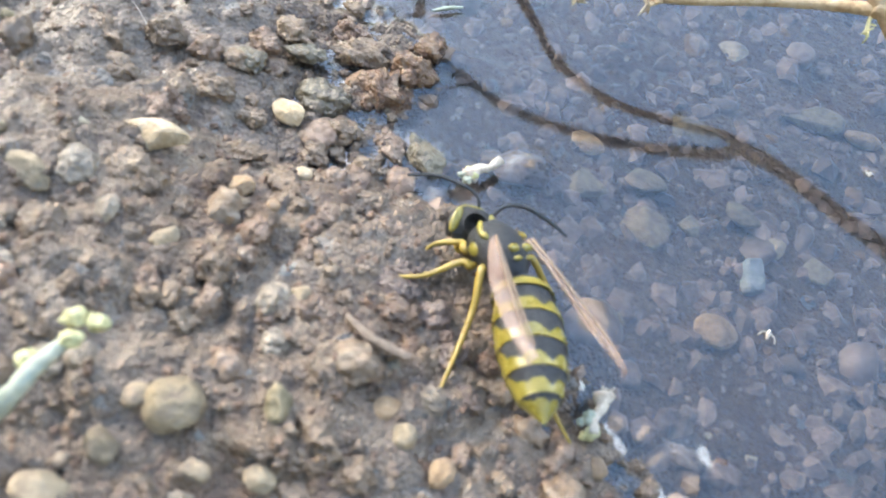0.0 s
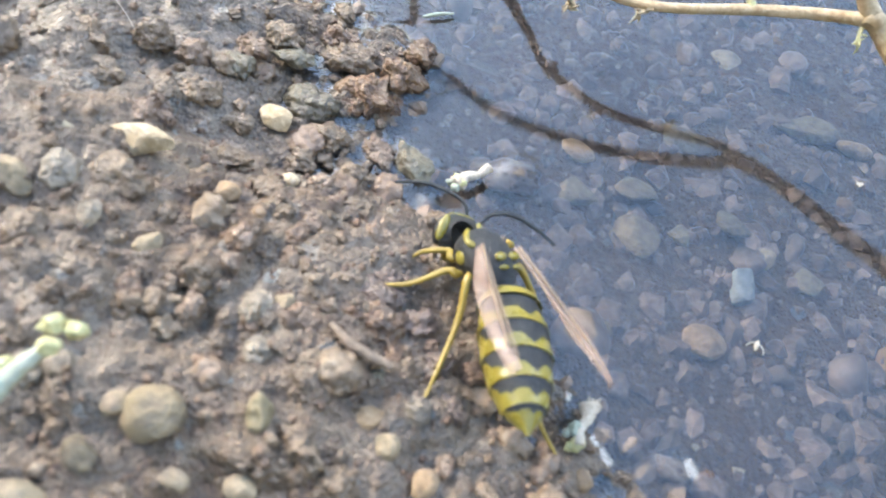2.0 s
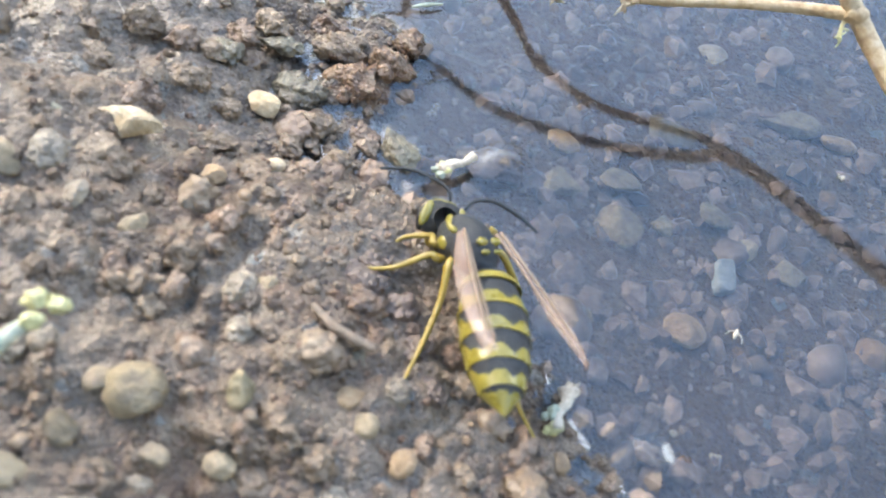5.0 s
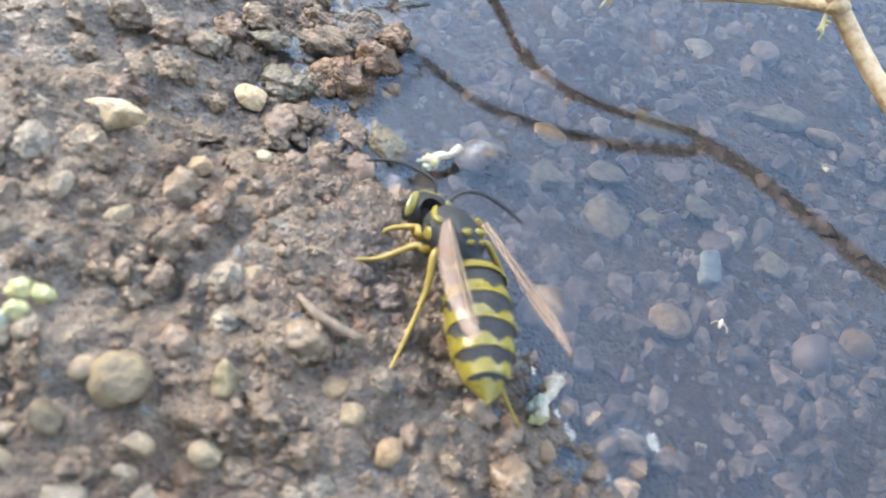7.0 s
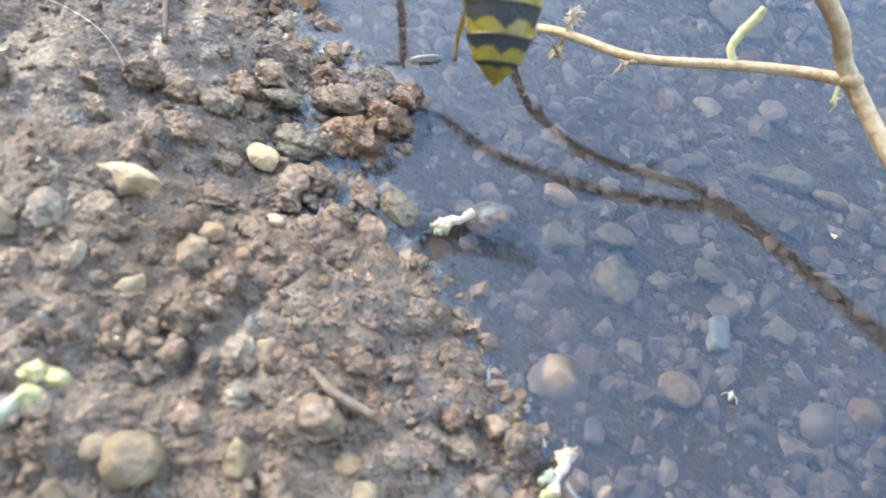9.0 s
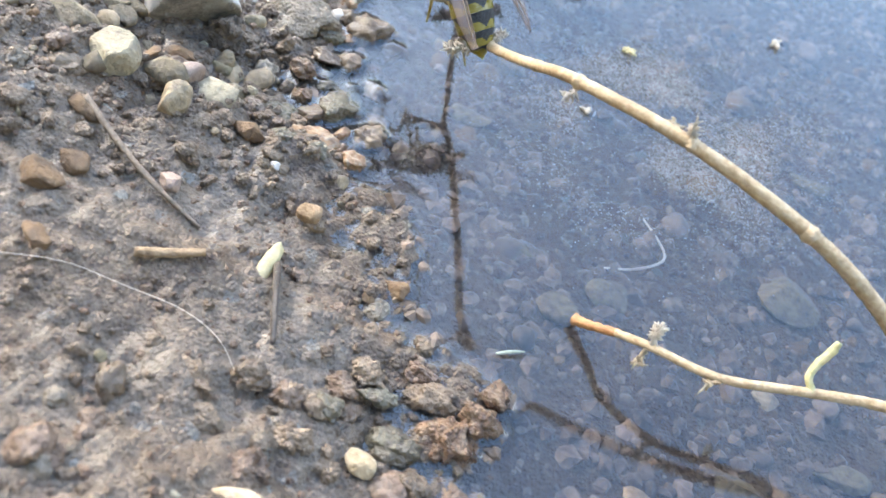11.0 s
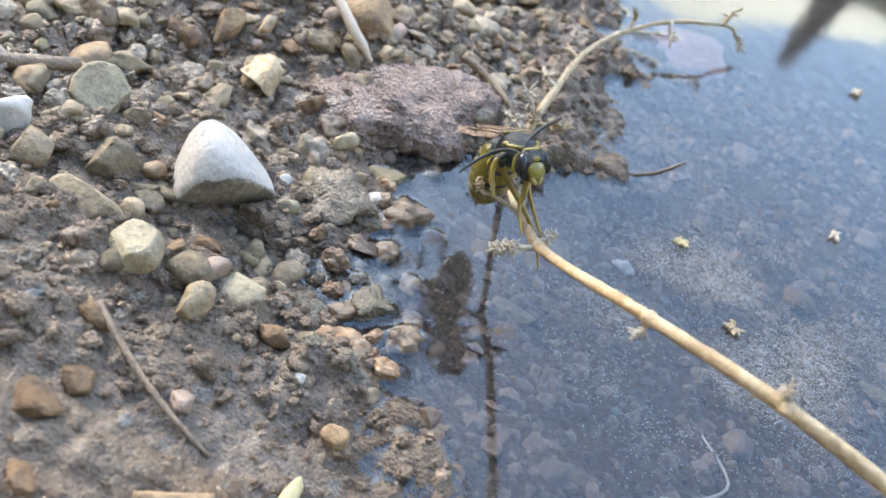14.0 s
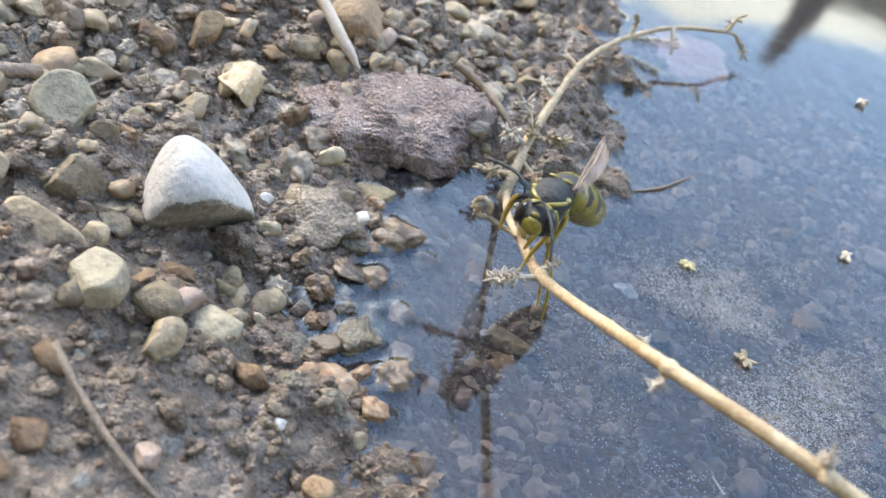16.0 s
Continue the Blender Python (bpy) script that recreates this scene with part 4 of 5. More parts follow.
stone(-11.5, 1.4, 3.1, 2.7, 2.2, "clod", .3, -30, 166)
stone(-5.6, 11.5, 4.4, 3.9, 3.1, "wetred", .3, -23, 167)
stone(-12.5, -3.1, 3.4, 2.4, 1.9, "clod", .3, -16, 168)
stone(-4.2, -4.3, 2.9, 2.5, 2.0, "redclod", .3, -9, 169)
stone(-6.1, -2.5, 2.9, 2.1, 1.7, "clod", .3, -2, 170)
stone(-24.6, 7.3, 4.4, 2.9, 2.3, "clod", .3, 5, 171)
stone(-28.4, 5.0, 4.3, 2.8, 2.3, "clod", .3, -28, 172)
stone(-21.8, 7.0, 3.3, 2.4, 1.9, "redclod", .3, -21, 173)

slab_v, slab_f = slab_points(6, 20, 13, 6.2, 2.3, 71, 0.62)
slab = new("sandstone_slab", mesh_of("sandstone_slab", slab_v, slab_f, [M["brick"]]))
slab.matrix_world = pose(-36.9 * U, 73.4 * U, 2.0 * U, 5, -2, 22)
tagged(slab, "flat rough reddish sandstone slab at the water's edge", "stone")
pink_v, pink_f = rock_points(5, 18, 17, 4, 0.25, 0.25, 78)
pink = new("stone", mesh_of("pink_slab", pink_v, pink_f, [M["sunkpink"]]))
pink.matrix_world = pose(1.5 * U, 124 * U, -2.5 * U, 3, 0, 20)
tagged(pink, "pinkish flat stone half sunk under the water", "stone")


def scatter(name, count, area, sizes, mats, seed, test, angular, crumbly, level, sink, label, category, apart=True):
    """Many small stones: objects that share a few meshes, or one joined sheet of them."""
    rng = np.random.default_rng(seed)
    kinds = [rock_points(level, 2, 2 * rng.uniform(0.65, 1), 2 * rng.uniform(0.45, 0.75), angular, crumbly, seed * 7 + i) for i in range(10)]
    shared = [mesh_of(name, v, f, [M[mats[i % len(mats)]]]) for i, (v, f) in enumerate(kinds)] if apart else None
    xs, ys = rng.uniform(area[0], area[1], count * 6), rng.uniform(area[2], area[3], count * 6)
    ss, zs = shore_distance(xs, ys), ground_mm(xs, ys)
    fit = [(x, y, z) for x, y, z, s in zip(xs, ys, zs, ss) if test(s, x, y)][:count]
    pieces = []
    for x, y, z in fit:
        r = sizes[0] * (sizes[1] / sizes[0]) ** (rng.random() ** 2.2) / 2
        i = int(rng.integers(10))
        m = pose(x * U, y * U, (z + r * sink) * U, rng.uniform(-25, 25), rng.uniform(-25, 25), rng.uniform(0, 360))
        if apart:
            ob = new(name, shared[i])
            ob.matrix_world = m @ Matrix.Diagonal((r, r, r, 1))
            tagged(ob, label, category, group=label)
        else:
            v, f = kinds[i]
            pieces.append((v * r @ np.array(m.to_3x3()).T + np.array(m.translation) / U, f))
    if not apart:
        v, f = joined(pieces)
        tagged(new(name, mesh_of(name, v, f, [M[mats[0]]], None, name != "bed_gravel")), label, category, kind="stuff")


for ax, ay, bx, by in ((-16, 103, -8.5, 104), (-16.4, 101, -11, 96), (-12, 112, -5, 111), (-9, 118, -2, 122)):
    along = np.linspace(0, 1, 30)[:, None]
    WET_TOPS.append(np.hstack([np.array((ax, ay)) + along * np.array((bx - ax, by - ay)), 0 * along + 1]))
make_ground()
make_water()
LAND, BED = (-75, 24, -34, 125), (-36, 58, -30, 128)
scatter("pebble", 290, LAND, (1.1, 4.0), ("palegrey", "palegrey", "grey", "brown", "pale", "green", "pinkish", "grey", "palegrey", "brown"), 5, lambda s, x, y: s > 3 and (y > 28 or (x * 7.3) % 1 < (0.3 if y > 16 else 0.1)) and mud(x, y) < (x * 3.7) % 1 + 0.12, 0.7, 0.12, 3, 0.15, "small worn pebble in damp soil", "pebble")


def free(x, y, room):
    return all((x - px) ** 2 + (y - py) ** 2 > (pr + room) ** 2 for px, py, pr in PLACED)


scatter("stone", 290, (-84, -24, 46, 122), (2.2, 6.4), ("palegrey", "greyclod", "tan", "palegrey", "grey", "clod", "palegrey", "greyclod", "green", "brown"), 31, lambda s, x, y: s > 4 and free(x, y, 1.2), 0.8, 0.3, 3, 0.15, "angular beige rubble stone lying on damp soil", "stone")
scatter("clod", 295, LAND, (1.2, 4.2), ("clod", "redclod", "clod"), 6, lambda s, x, y: s > 0.5 and mud(x, y) < (x * 3.7) % 1 + 0.1, 0.35, 1.2, 3, 0.1, "small crumbly clod of damp earth", "clod")
scatter("earth_lump", 180, (-80, -30, 22, 110), (2.6, 6.0), ("greyclod", "clod", "greyclod"), 36, lambda s, x, y: s > 2 and free(x, y, 1.0) and mud(x, y) < 0.3, 0.4, 1.2, 4, 0.0, "broad crumbly grey-brown lump of earth", "clod")
scatter("earth_lump", 120, (-45, 6, -32, 24), (1.9, 4.0), ("redclod", "clod", "greyclod"), 44, lambda s, x, y: s > 0.5 and free(x, y, 0.6) and mud(x, y) < 0.35, 0.2, 0.55, 4, -0.05, "smooth rounded lump of damp earth", "clod")
scatter("soil_rubble", 2200, (-84, -28, 20, 122), (0.9, 2.8), ("crumb",), 38, lambda s, x, y: s > 1 and mud(x, y) < 0.5, 0.6, 1.0, 2, 0.1, "loose rubble of grey-brown soil", "soil", False)
scatter("bed_pebble", 295, BED, (1.4, 5.5), ("bedstone", "bedstone", "brown"), 7, lambda s, x, y: s < -1, 0.95, 0.3, 2, -0.12, "dull grey-brown pebble under shallow water", "pebble")
scatter("soil_crumbs", 2000, LAND, (0.7, 1.9), ("crumb",), 8, lambda s, x, y: s > -1 and mud(x, y) < (x * 3.7) % 1 + 0.25, 0.3, 1.1, 2, 0.15, "loose crumbs of brown soil", "soil", False)
scatter("soil_grains", 5500, LAND, (0.25, 0.9), ("grain",), 18, lambda s, x, y: s > -1, 0.3, 0.9, 1, 0.0, "loose grains of reddish soil", "soil", False)
scatter("bed_gravel", 8500, BED, (0.6, 3.4), ("bedgravel",), 9, lambda s, x, y: s < 0, 0.9, 0.3, 1, -0.05, "fine gravel under the water", "gravel", False)


# ---------------------------------------------------------------- dry plants
def sprig(name, mat, parent, base, heading, length, count, seed, label="", tuft=0.5):
    """A small withered tuft: a short stalk with crumpled leaflets."""
    rng = np.random.default_rng(seed)
    b, d = np.array(base, float), np.array(heading, float)
    d /= np.linalg.norm(d)
    tip = b + d * length
    pieces = [tube_points([b, b + d * length * 0.5 + rng.normal(size=3) * 0.1, tip], [0.26 * tuft + 0.06, 0.16], 6, 3)]
    for _ in range(int(count * 1.6)):
        at = b + d * length * rng.uniform(0.45, 1.05)
        way = d * 0.7 + rng.normal(size=3) * 0.75
        way /= np.linalg.norm(way)
        ln = tuft * rng.uniform(0.5, 1.2)
        pieces.append(tube_points([at, at + way * ln * 0.6 + rng.normal(size=3) * 0.08, at + way * ln + rng.normal(size=3) * 0.2], [0.07, 0.12 * tuft + 0.05, 0.04], 5, 2))
    v, f = joined(pieces)
    return part(name, mesh_of(name, v, f, [M[mat]]), parent, label)


def node_ring(parent, at, r, seed):
    v, f = rock_points(3, r * 2.3, r * 2.3, r * 2.2, 0.1, 0.4, seed)
    ob = part("knot", mesh_of("knot", v + np.array(at), f, [M["straw"]]), parent)
    return ob


def make_stem():
    plant = new("dry_plant")
    tagged(plant, "long dry straw-coloured plant stem arching over the water", "plant")
    main = [(62, -10, -3), (50, 2, 6), (38, 10.5, 7), (29.2, 19.3, 10.6), (25.9, 21.0, 14.2), (20.0, 22.8, 18.2), (12.9, 24.9, 21.1), (2.3, 28.2, 23.0), (-7.0, 33.7, 21.0), (-10.2, 39.6, 16.6), (-12.2, 43.5, 13.6), (-15.2, 49.6, 9.4), (-16.9, 52.8, 8.5), (-17.8, 54.3, 8.6), (-18.5, 55.2, 10.2)]
    v, f = tube_points(main, [0.8, 0.8, 0.78, 0.72, 0.7, 0.66, 0.62, 0.56, 0.52, 0.52, 0.52, 0.54, 0.5, 0.46, 0.36], 12, 10, 0.05, 3)
    stem = part("stem", mesh_of("stem", v, f, [M["straw"]]), plant)
    for at, r, s in (((12.9, 24.9, 21.1), 0.72, 1), ((2.3, 28.2, 23.0), 0.65, 2), ((-7.0, 33.7, 21.0), 0.6, 3), ((-10.2, 39.6, 16.6), 0.56, 6), ((-15.2, 49.6, 9.4), 0.6, 4), ((29.2, 19.3, 10.6), 0.84, 5)):
        node_ring(stem, at, r, s)
    # fork below the tip: a curled side shoot and a downy one
    v, f = tube_points([(-17.6, 54.1, 8.5), (-19.6, 54.5, 8.9), (-21.5, 54.7, 9.3), (-22.5, 54.8, 9.2), (-23.2, 55.2, 10.0), (-22.6, 55.5, 10.7), (-21.7, 55.2, 10.3), (-21.6, 54.7, 9.7)], [0.2, 0.22, 0.28, 0.3, 0.34, 0.3, 0.34, 0.2], 8, 6, 0.35, 5)
    part("curled_shoot", mesh_of("curled_shoot", v, f, [M["dryleaf"]]), plant, "curled withered side shoot")
    sprig("withered_tuft", "dryleaf", plant, (-22.1, 54.5, 9.2), (-0.6, 0.3, 0.5), 1.2, 14, 40, "", 0.7)
    sprig("withered_tuft", "fluff", plant, (-18.4, 55.0, 10.0), (-0.7, 0.6, 0.5), 1.6, 14, 39, "", 0.7)
    # beyond the fork the stalk sinks to the water and the bank
    v, f = tube_points([(-17.7, 54.2, 8.3), (-18.4, 57.5, 6.4), (-19.4, 62.0, 4.0), (-20.2, 67.0, 2.2), (-20.5, 69.4, 2.6)], [0.4, 0.38, 0.4, 0.46, 0.44], 9, 7, 0.14, 9)
    part("stalk", mesh_of("stalk", v, f, [M["dryleaf"]]), plant, "withered lower stalk sloping to the water")
    sprig("downy_shoot", "fluff", plant, (-15.3, 49.4, 9.3), (-0.95, -0.35, -0.15), 3.8, 60, 41, "pale downy side shoot", 1.0)
    sprig("downy_shoot", "fluff", plant, (-15.6, 50.2, 9.4), (0.5, 0.5, 0.1), 2.0, 36, 42, "pale downy side shoot", 0.7)
    sprig("hairy_knot", "fluff", stem, (-6.8, 33.6, 20.8), (-0.4, -0.6, -0.5), 1.4, 14, 43, "", 0.7)
    sprig("hairy_knot", "fluff", stem, (2.2, 28.2, 23.4), (-0.4, 0.3, 0.8), 0.9, 12, 44, "", 0.6)
    # lower twig with a rusty broken end
    v, f = tube_points([(29.2, 19.3, 10.6), (25.4, 20.0, 9.4), (20.4, 19.6, 8.7), (12.9, 19.2, 7.1), (7.0, 21.1, 5.7), (4.4, 22.8, 3.7)], [0.55, 0.48, 0.44, 0.42, 0.42, 0.4], 9, 9, 0.06, 6)
    twig = part("twig", mesh_of("twig", v, f, [M["straw"]]), plant)
    v, f = tube_points([(4.7, 22.6, 3.9), (3.1, 23.6, 2.5), (1.6, 24.5, 1.2), (1.0, 24.9, 0.8)], [0.41, 0.46, 0.5, 0.62], 9, 6, 0.2, 7)
    part("twig_end", mesh_of("twig_end", v, f, [M["orange_tip"]]), twig, "rusty orange broken end")
    sprig("bud", "fluff", twig, (7.0, 21.1, 6.0), (0.1, 0.8, 0.8), 1.5, 40, 45, "downy white bud", 0.8)
    sprig("bud", "dryleaf", twig, (6.8, 21.0, 5.5), (-0.1, -0.5, -0.9), 1.8, 14, 46, "", 0.8)
    sprig("leaflet", "dryleaf", twig, (13.1, 19.1, 7.1), (-0.8, -0.6, 0.0), 1.8, 8, 47, "", 0.7)
    sprig("leaflet", "greenbud", twig, (28.6, 19.4, 10.3), (-0.1, -0.9, -0.5), 1.9, 4, 48, "", 0.5)
    v, f = tube_points([(20.4, 19.6, 8.8), (19.8, 20.6, 9.4), (20.2, 21.7, 10.2), (21.0, 22.7, 11.1), (21.3, 23.4, 11.7)], [0.34, 0.34, 0.38, 0.4, 0.3], 7, 5, 0.12, 8)
    part("green_shoot", mesh_of("green_shoot", v, f, [M["greenbud"]]), twig, "small yellow-green side shoot")
    return plant


def withered_plant():
    """A dead branch behind, from the wet bank out over the water, with tufts near its foot."""
    plant = new("withered_plant")
    tagged(plant, "withered grey-brown branch with ragged tufts at the waterline", "plant")
    line = [(-20.6, 67.5, 1.2), (-20.3, 71.0, 4.0), (-20.0, 76.0, 5.0), (-18.6, 85.0, 5.4), (-17.0, 95.0, 5.0), (-14.4, 102.5, 5.0), (-10.8, 109.0, 5.0), (-4.5, 116.5, 5.2), (4.6, 122.0, 5.2), (7.0, 124.0, 3.6)]
    v, f = tube_points(line, [0.7, 0.62, 0.56, 0.5, 0.45, 0.42, 0.4, 0.34, 0.3, 0.22], 9, 8, 0.18, 4)
    branch = part("dry_branch", mesh_of("dry_branch", v, f, [M["dryleaf"]]), plant)
    for i, (b, d, ln, n) in enumerate((((-20.2, 74, 4.8), (-0.8, -0.1, 0.5), 3.4, 14), ((-20.0, 76, 5.0), (0.9, 0.2, 0.1), 4.2, 18), ((-20.4, 70, 3.4), (-0.9, -0.3, 0.1), 3.8, 14),
                                      ((-20.0, 77, 5.0), (-0.5, 0.5, 0.7), 3.6, 14), ((-20.3, 72, 4.2), (0.9, -0.5, -0.2), 3.8, 16), ((-20.2, 73.5, 4.6), (0.1, 0.5, 0.9), 2.8, 12), ((-18.6, 85, 5.4), (-0.8, 0.6, 0.3), 3.5, 5),
                                      ((-17, 95, 5), (-0.9, 0.6, 0.2), 2.6, 4), ((-10.8, 109, 5), (0.1, 0.6, 0.7), 2.6, 6), ((-4.5, 116.5, 5.2), (0.2, -0.8, -0.4), 4.0, 5), ((4, 121.6, 5.2), (0.3, 0.5, 0.6), 3, 8), ((6.6, 123.6, 4.0), (0.5, -0.2, -0.4), 3, 8))):
        sprig("withered_tuft", "fluff" if i % 3 == 0 else "dryleaf", branch, b, d, ln, n, 20 + i, "", 1.4)
    return plant


make_stem()
withered_plant()


def strand(name, points, radii, mat, label, category, lift=True, wobble=0.1, sides=7, over=0.3):
    """A thin bit of plant lying on the ground."""
    pts = [(x, y, ground_at(x, y) + over + z) if lift else (x, y, z) for x, y, z in points]
    v, f = tube_points(pts, radii, sides, 5, wobble, len(name))
    ob = new(name, mesh_of(name, v, f, [M[mat]]))
    return tagged(ob, label, category)


strand("hair", [(-46, 8, 0.6), (-41, 9.6, 0.5), (-36.5, 10, 0.9), (-31.5, 9.9, 0.8), (-28, 8.7, 0.5), (-25.7, 6.7, 0.2)], [0.035, 0.05, 0.03], "hair", "fine pale hair lying on the soil", "hair")
strand("rootlet", [(-48.2, 26.4, 0.5), (-45, 24.2, 0.5), (-41.3, 22, 0.6), (-37.5, 20.3, 0.3), (-34.6, 19.6, 0)], [0.36, 0.32, 0.3, 0.24, 0.15], "root", "thin brown rootlet lying across the soil", "twig", True, 0.15)
strand("straw", [(-37.2, 13.3, 0.2), (-34.5, 14.4, 0.25), (-32.1, 15.5, 0.2)], [0.45, 0.4, 0.35], "tan", "short broken brown straw on the soil", "straw")
strand("straw", [(-51.6, 83.2, 10.2), (-49.6, 81.0, 9.9), (-46.0, 78.0, 8.2), (-43.6, 76.4, 6.9), (-42.0, 75.6, 5.6)], [0.5, 0.75, 0.75, 0.65, 0.2], "hair", "bent cream-coloured dry straw leaning on the stones", "straw", False)
strand("straw", [(-80, 45, 1.0), (-74.2, 49.4, 1.0), (-68.5, 54.4, 1.2)], [1.1, 1.0, 0.8], "root", "thick brown dry stalk on the stones", "straw", True, 0.15)
strand("straw", [(-72, 84, 1.5), (-68, 90, 1.3), (-64, 97, 1.5)], [0.35, 0.3, 0.2], "straw", "thin dry straw on the gravel", "straw")
strand("rootlet", [(-32, 85.2, 1.2), (-27.9, 84, 1.0), (-24.5, 81, 0.8), (-21.8, 78.8, 0.3)], [0.6, 0.5, 0.3], "root", "dark rootlet at the water's edge", "twig", True, 0.15)
strand("rootlet", [(-27, 18.9, 0.8), (-25.6, 14.6, 0.5), (-24.2, 10.4, 0.3)], [0.38, 0.34, 0.22], "darkroot", "dark soaked stalk standing in mud", "twig", True, 0.15)
strand("rootlet", [(8.6, 46, 0), (11.6, 41, 0.4), (8.4, 37.5, 0.3), (4.6, 36.3, 0)], [0.12, 0.18, 0.12], "hair", "pale curled fibre under the water", "twig")
strand("rootlet", [(-5.3, 79.7, 0.15), (-1.7, 82.4, 0.25), (2.4, 87.5, 0.2)], [0.12, 0.18, 0.1], "root", "thin dark twig on the water", "twig", False)
strand("shred", [(-5.6, 18.7, 0.3), (-4.4, 19.2, 0.5), (-3, 19.8, 0.4)], [0.12, 0.2, 0.1], "palegreen", "tiny pale plant shred on the water", "plant", False)
strand("shred", [(-0.5, -14.6, 0.3), (-3.2, -14.0, 0.3), (-5.2, -12.8, 0.25)], [0.3, 0.42, 0.2], "root", "flat brown husk on the wet soil", "plant")
husk_v, husk_f = rock_points(3, 1.5, 5.2, 0.7, 0.1, 0.05, 91)
husk = new("husk", mesh_of("husk", husk_v, husk_f, [M["seed"]]))
husk.matrix_world = pose(-27.8 * U, 18.4 * U, (ground_at(-27.8, 18.4) + 0.5) * U, 6, 10, -8)
tagged(husk, "slim cream-coloured seed husk on the mud", "seed")


def bud_plant(name, points, buds, stalk, mat, label):
    ob = new(name)
    tagged(ob, label, "plant")
    v, f = tube_points(points, [0.5, 0.6, 0.5, 0.35], 8, 6, 0.1, 9)
    part("stalk", mesh_of("stalk", v, f, [M[stalk]]), ob)
    for i, (x, y, z, r) in enumerate(buds):
        v, f = rock_points(3, 2 * r, 1.7 * r, 1.8 * r, 0.2, 1.0, 200 + i)
        part("bud", mesh_of("bud", v + np.array((x, y, z)), f, [M[mat]]), ob)
    return ob


bud_plant("weed_sprout", [(-25, -27, 6), (-20.9, -23.6, 11), (-19.6, -21.5, 12), (-18.3, -19.6, 12.2)], [(-18.6, -18.7, 12.4, 0.8), (-17.4, -18.6, 12.2, 0.75), (-18.4, -19.9, 12.3, 0.7), (-20.4, -21.3, 11.6, 0.8)], "palegreen", "greenbud", "pale green sprout with yellowish buds on damp soil")


def flower_scrap(x, y, yaw, label, spots):
    """A crumpled end of a flower: a pale ragged tube that flares into small greenish buds."""
    ob = new("flower_scrap")
    tagged(ob, label, "flower")
    v, f = tube_points([(0, 0, 0.5), (0.9, 0.25, 0.75), (1.8, 0.15, 0.7), (2.9, 0.5, 0.75)], [0.75, 0.42, 0.34, 0.28, 0.42], 10, 6, 0.22, 9)
    part("stalk", mesh_of("stalk", v, f, [M["fluff"]]), ob)
    for i, (bx, by, bz, r) in enumerate(spots):
        v, f = rock_points(3, 2 * r, 1.6 * r, 1.5 * r, 0.2, 0.9, 220 + i)
        part("bud", mesh_of("bud", v + np.array((bx, by, bz)), f, [M["greenbud" if i % 2 else "palegreen"]]), ob)
    sprig("petal", "fluff", ob, (0.3, 0, 0.5), (-0.9, 0.1, 0.3), 0.7, 9, 61, "pale crumpled petals", 0.4)
    ob.matrix_world = pose(x * U, y * U, 0.75 * U, 0, 0, yaw)
    return ob


flower_scrap(0.75, 2.2, 33, "withered white-green flower scrap on a wet stone", [(-0.3, -0.35, 0.7, 0.5), (0.15, 0.45, 0.7, 0.45), (-0.55, 0.2, 0.8, 0.4), (0.3, -0.3, 1.0, 0.35)])
flower_scrap(13.2, -12.9, -108, "white-green flower scrap lying at the waterline", [(1.9, -0.3, 0.7, 0.6), (2.7, 0.4, 0.5, 0.7), (2.4, -0.6, 0.5, 0.45), (3.2, 0.0, 0.4, 0.4)])

# floating specks and a drowned midge
for i, (x, y, r, mat, words) in enumerate(((2.6, 69.8, 1.1, "seed", "yellowish scrap floating on the water"), (23.5, 82.4, 1.2, "fluff", "white fluff floating on the water"),
                                           (30.3, 125, 1.4, "fluff", "white fluff floating on the water"), (9.5, 58.2, 1.2, "dryleaf", "brown crumb floating on the water"),
                                           (-1.7, 55.7, 0.8, "fluff", "white crumb floating on the water"), (34, 12, 0.35, "fluff", "white speck floating on the water"))):
    rng = np.random.default_rng(300 + i)
    ob = new("floating_scrap")
    for _ in range(11):
        a, ln = rng.uniform(0, 2 * math.pi), r * rng.uniform(0.4, 1.2)
        way = np.array((math.cos(a), math.sin(a), rng.uniform(-0.1, 0.35)))
        v, f = tube_points([way * 0.05, way * ln * 0.6 + rng.normal(size=3) * 0.08 * r, way * ln], [0.25 * r, 0.22 * r, 0.05 * r], 6, 2, 0.3, i)
        part("flake", mesh_of("flake", v, f, [M[mat]]), ob)
    ob.matrix_world = pose(x * U, y * U, 0.25 * r * U, 0, 0, 50 * i)
    tagged(ob, words, "debris")
midge = new("midge")
tagged(midge, "tiny pale drowned midge floating on the water", "insect")
v, f = rock_points(2, 0.35, 1.0, 0.3, 0, 0, 5)
part("body", mesh_of("midge_body", v, f, [M["fluff"]]), midge)
for sx in (-1, 1):
    v, f = tube_points([(0, 0.2, 0), (0.5 * sx, -0.1, 0.1), (0.7 * sx, -0.5, 0)], [0.06, 0.05], 5, 2)
    part("wing", mesh_of("midge_wing", v, f, [M["fluff"]]), midge)
midge.matrix_world = pose(25.5 * U, -4.9 * U, 0.15 * U, 0, 0, -20)

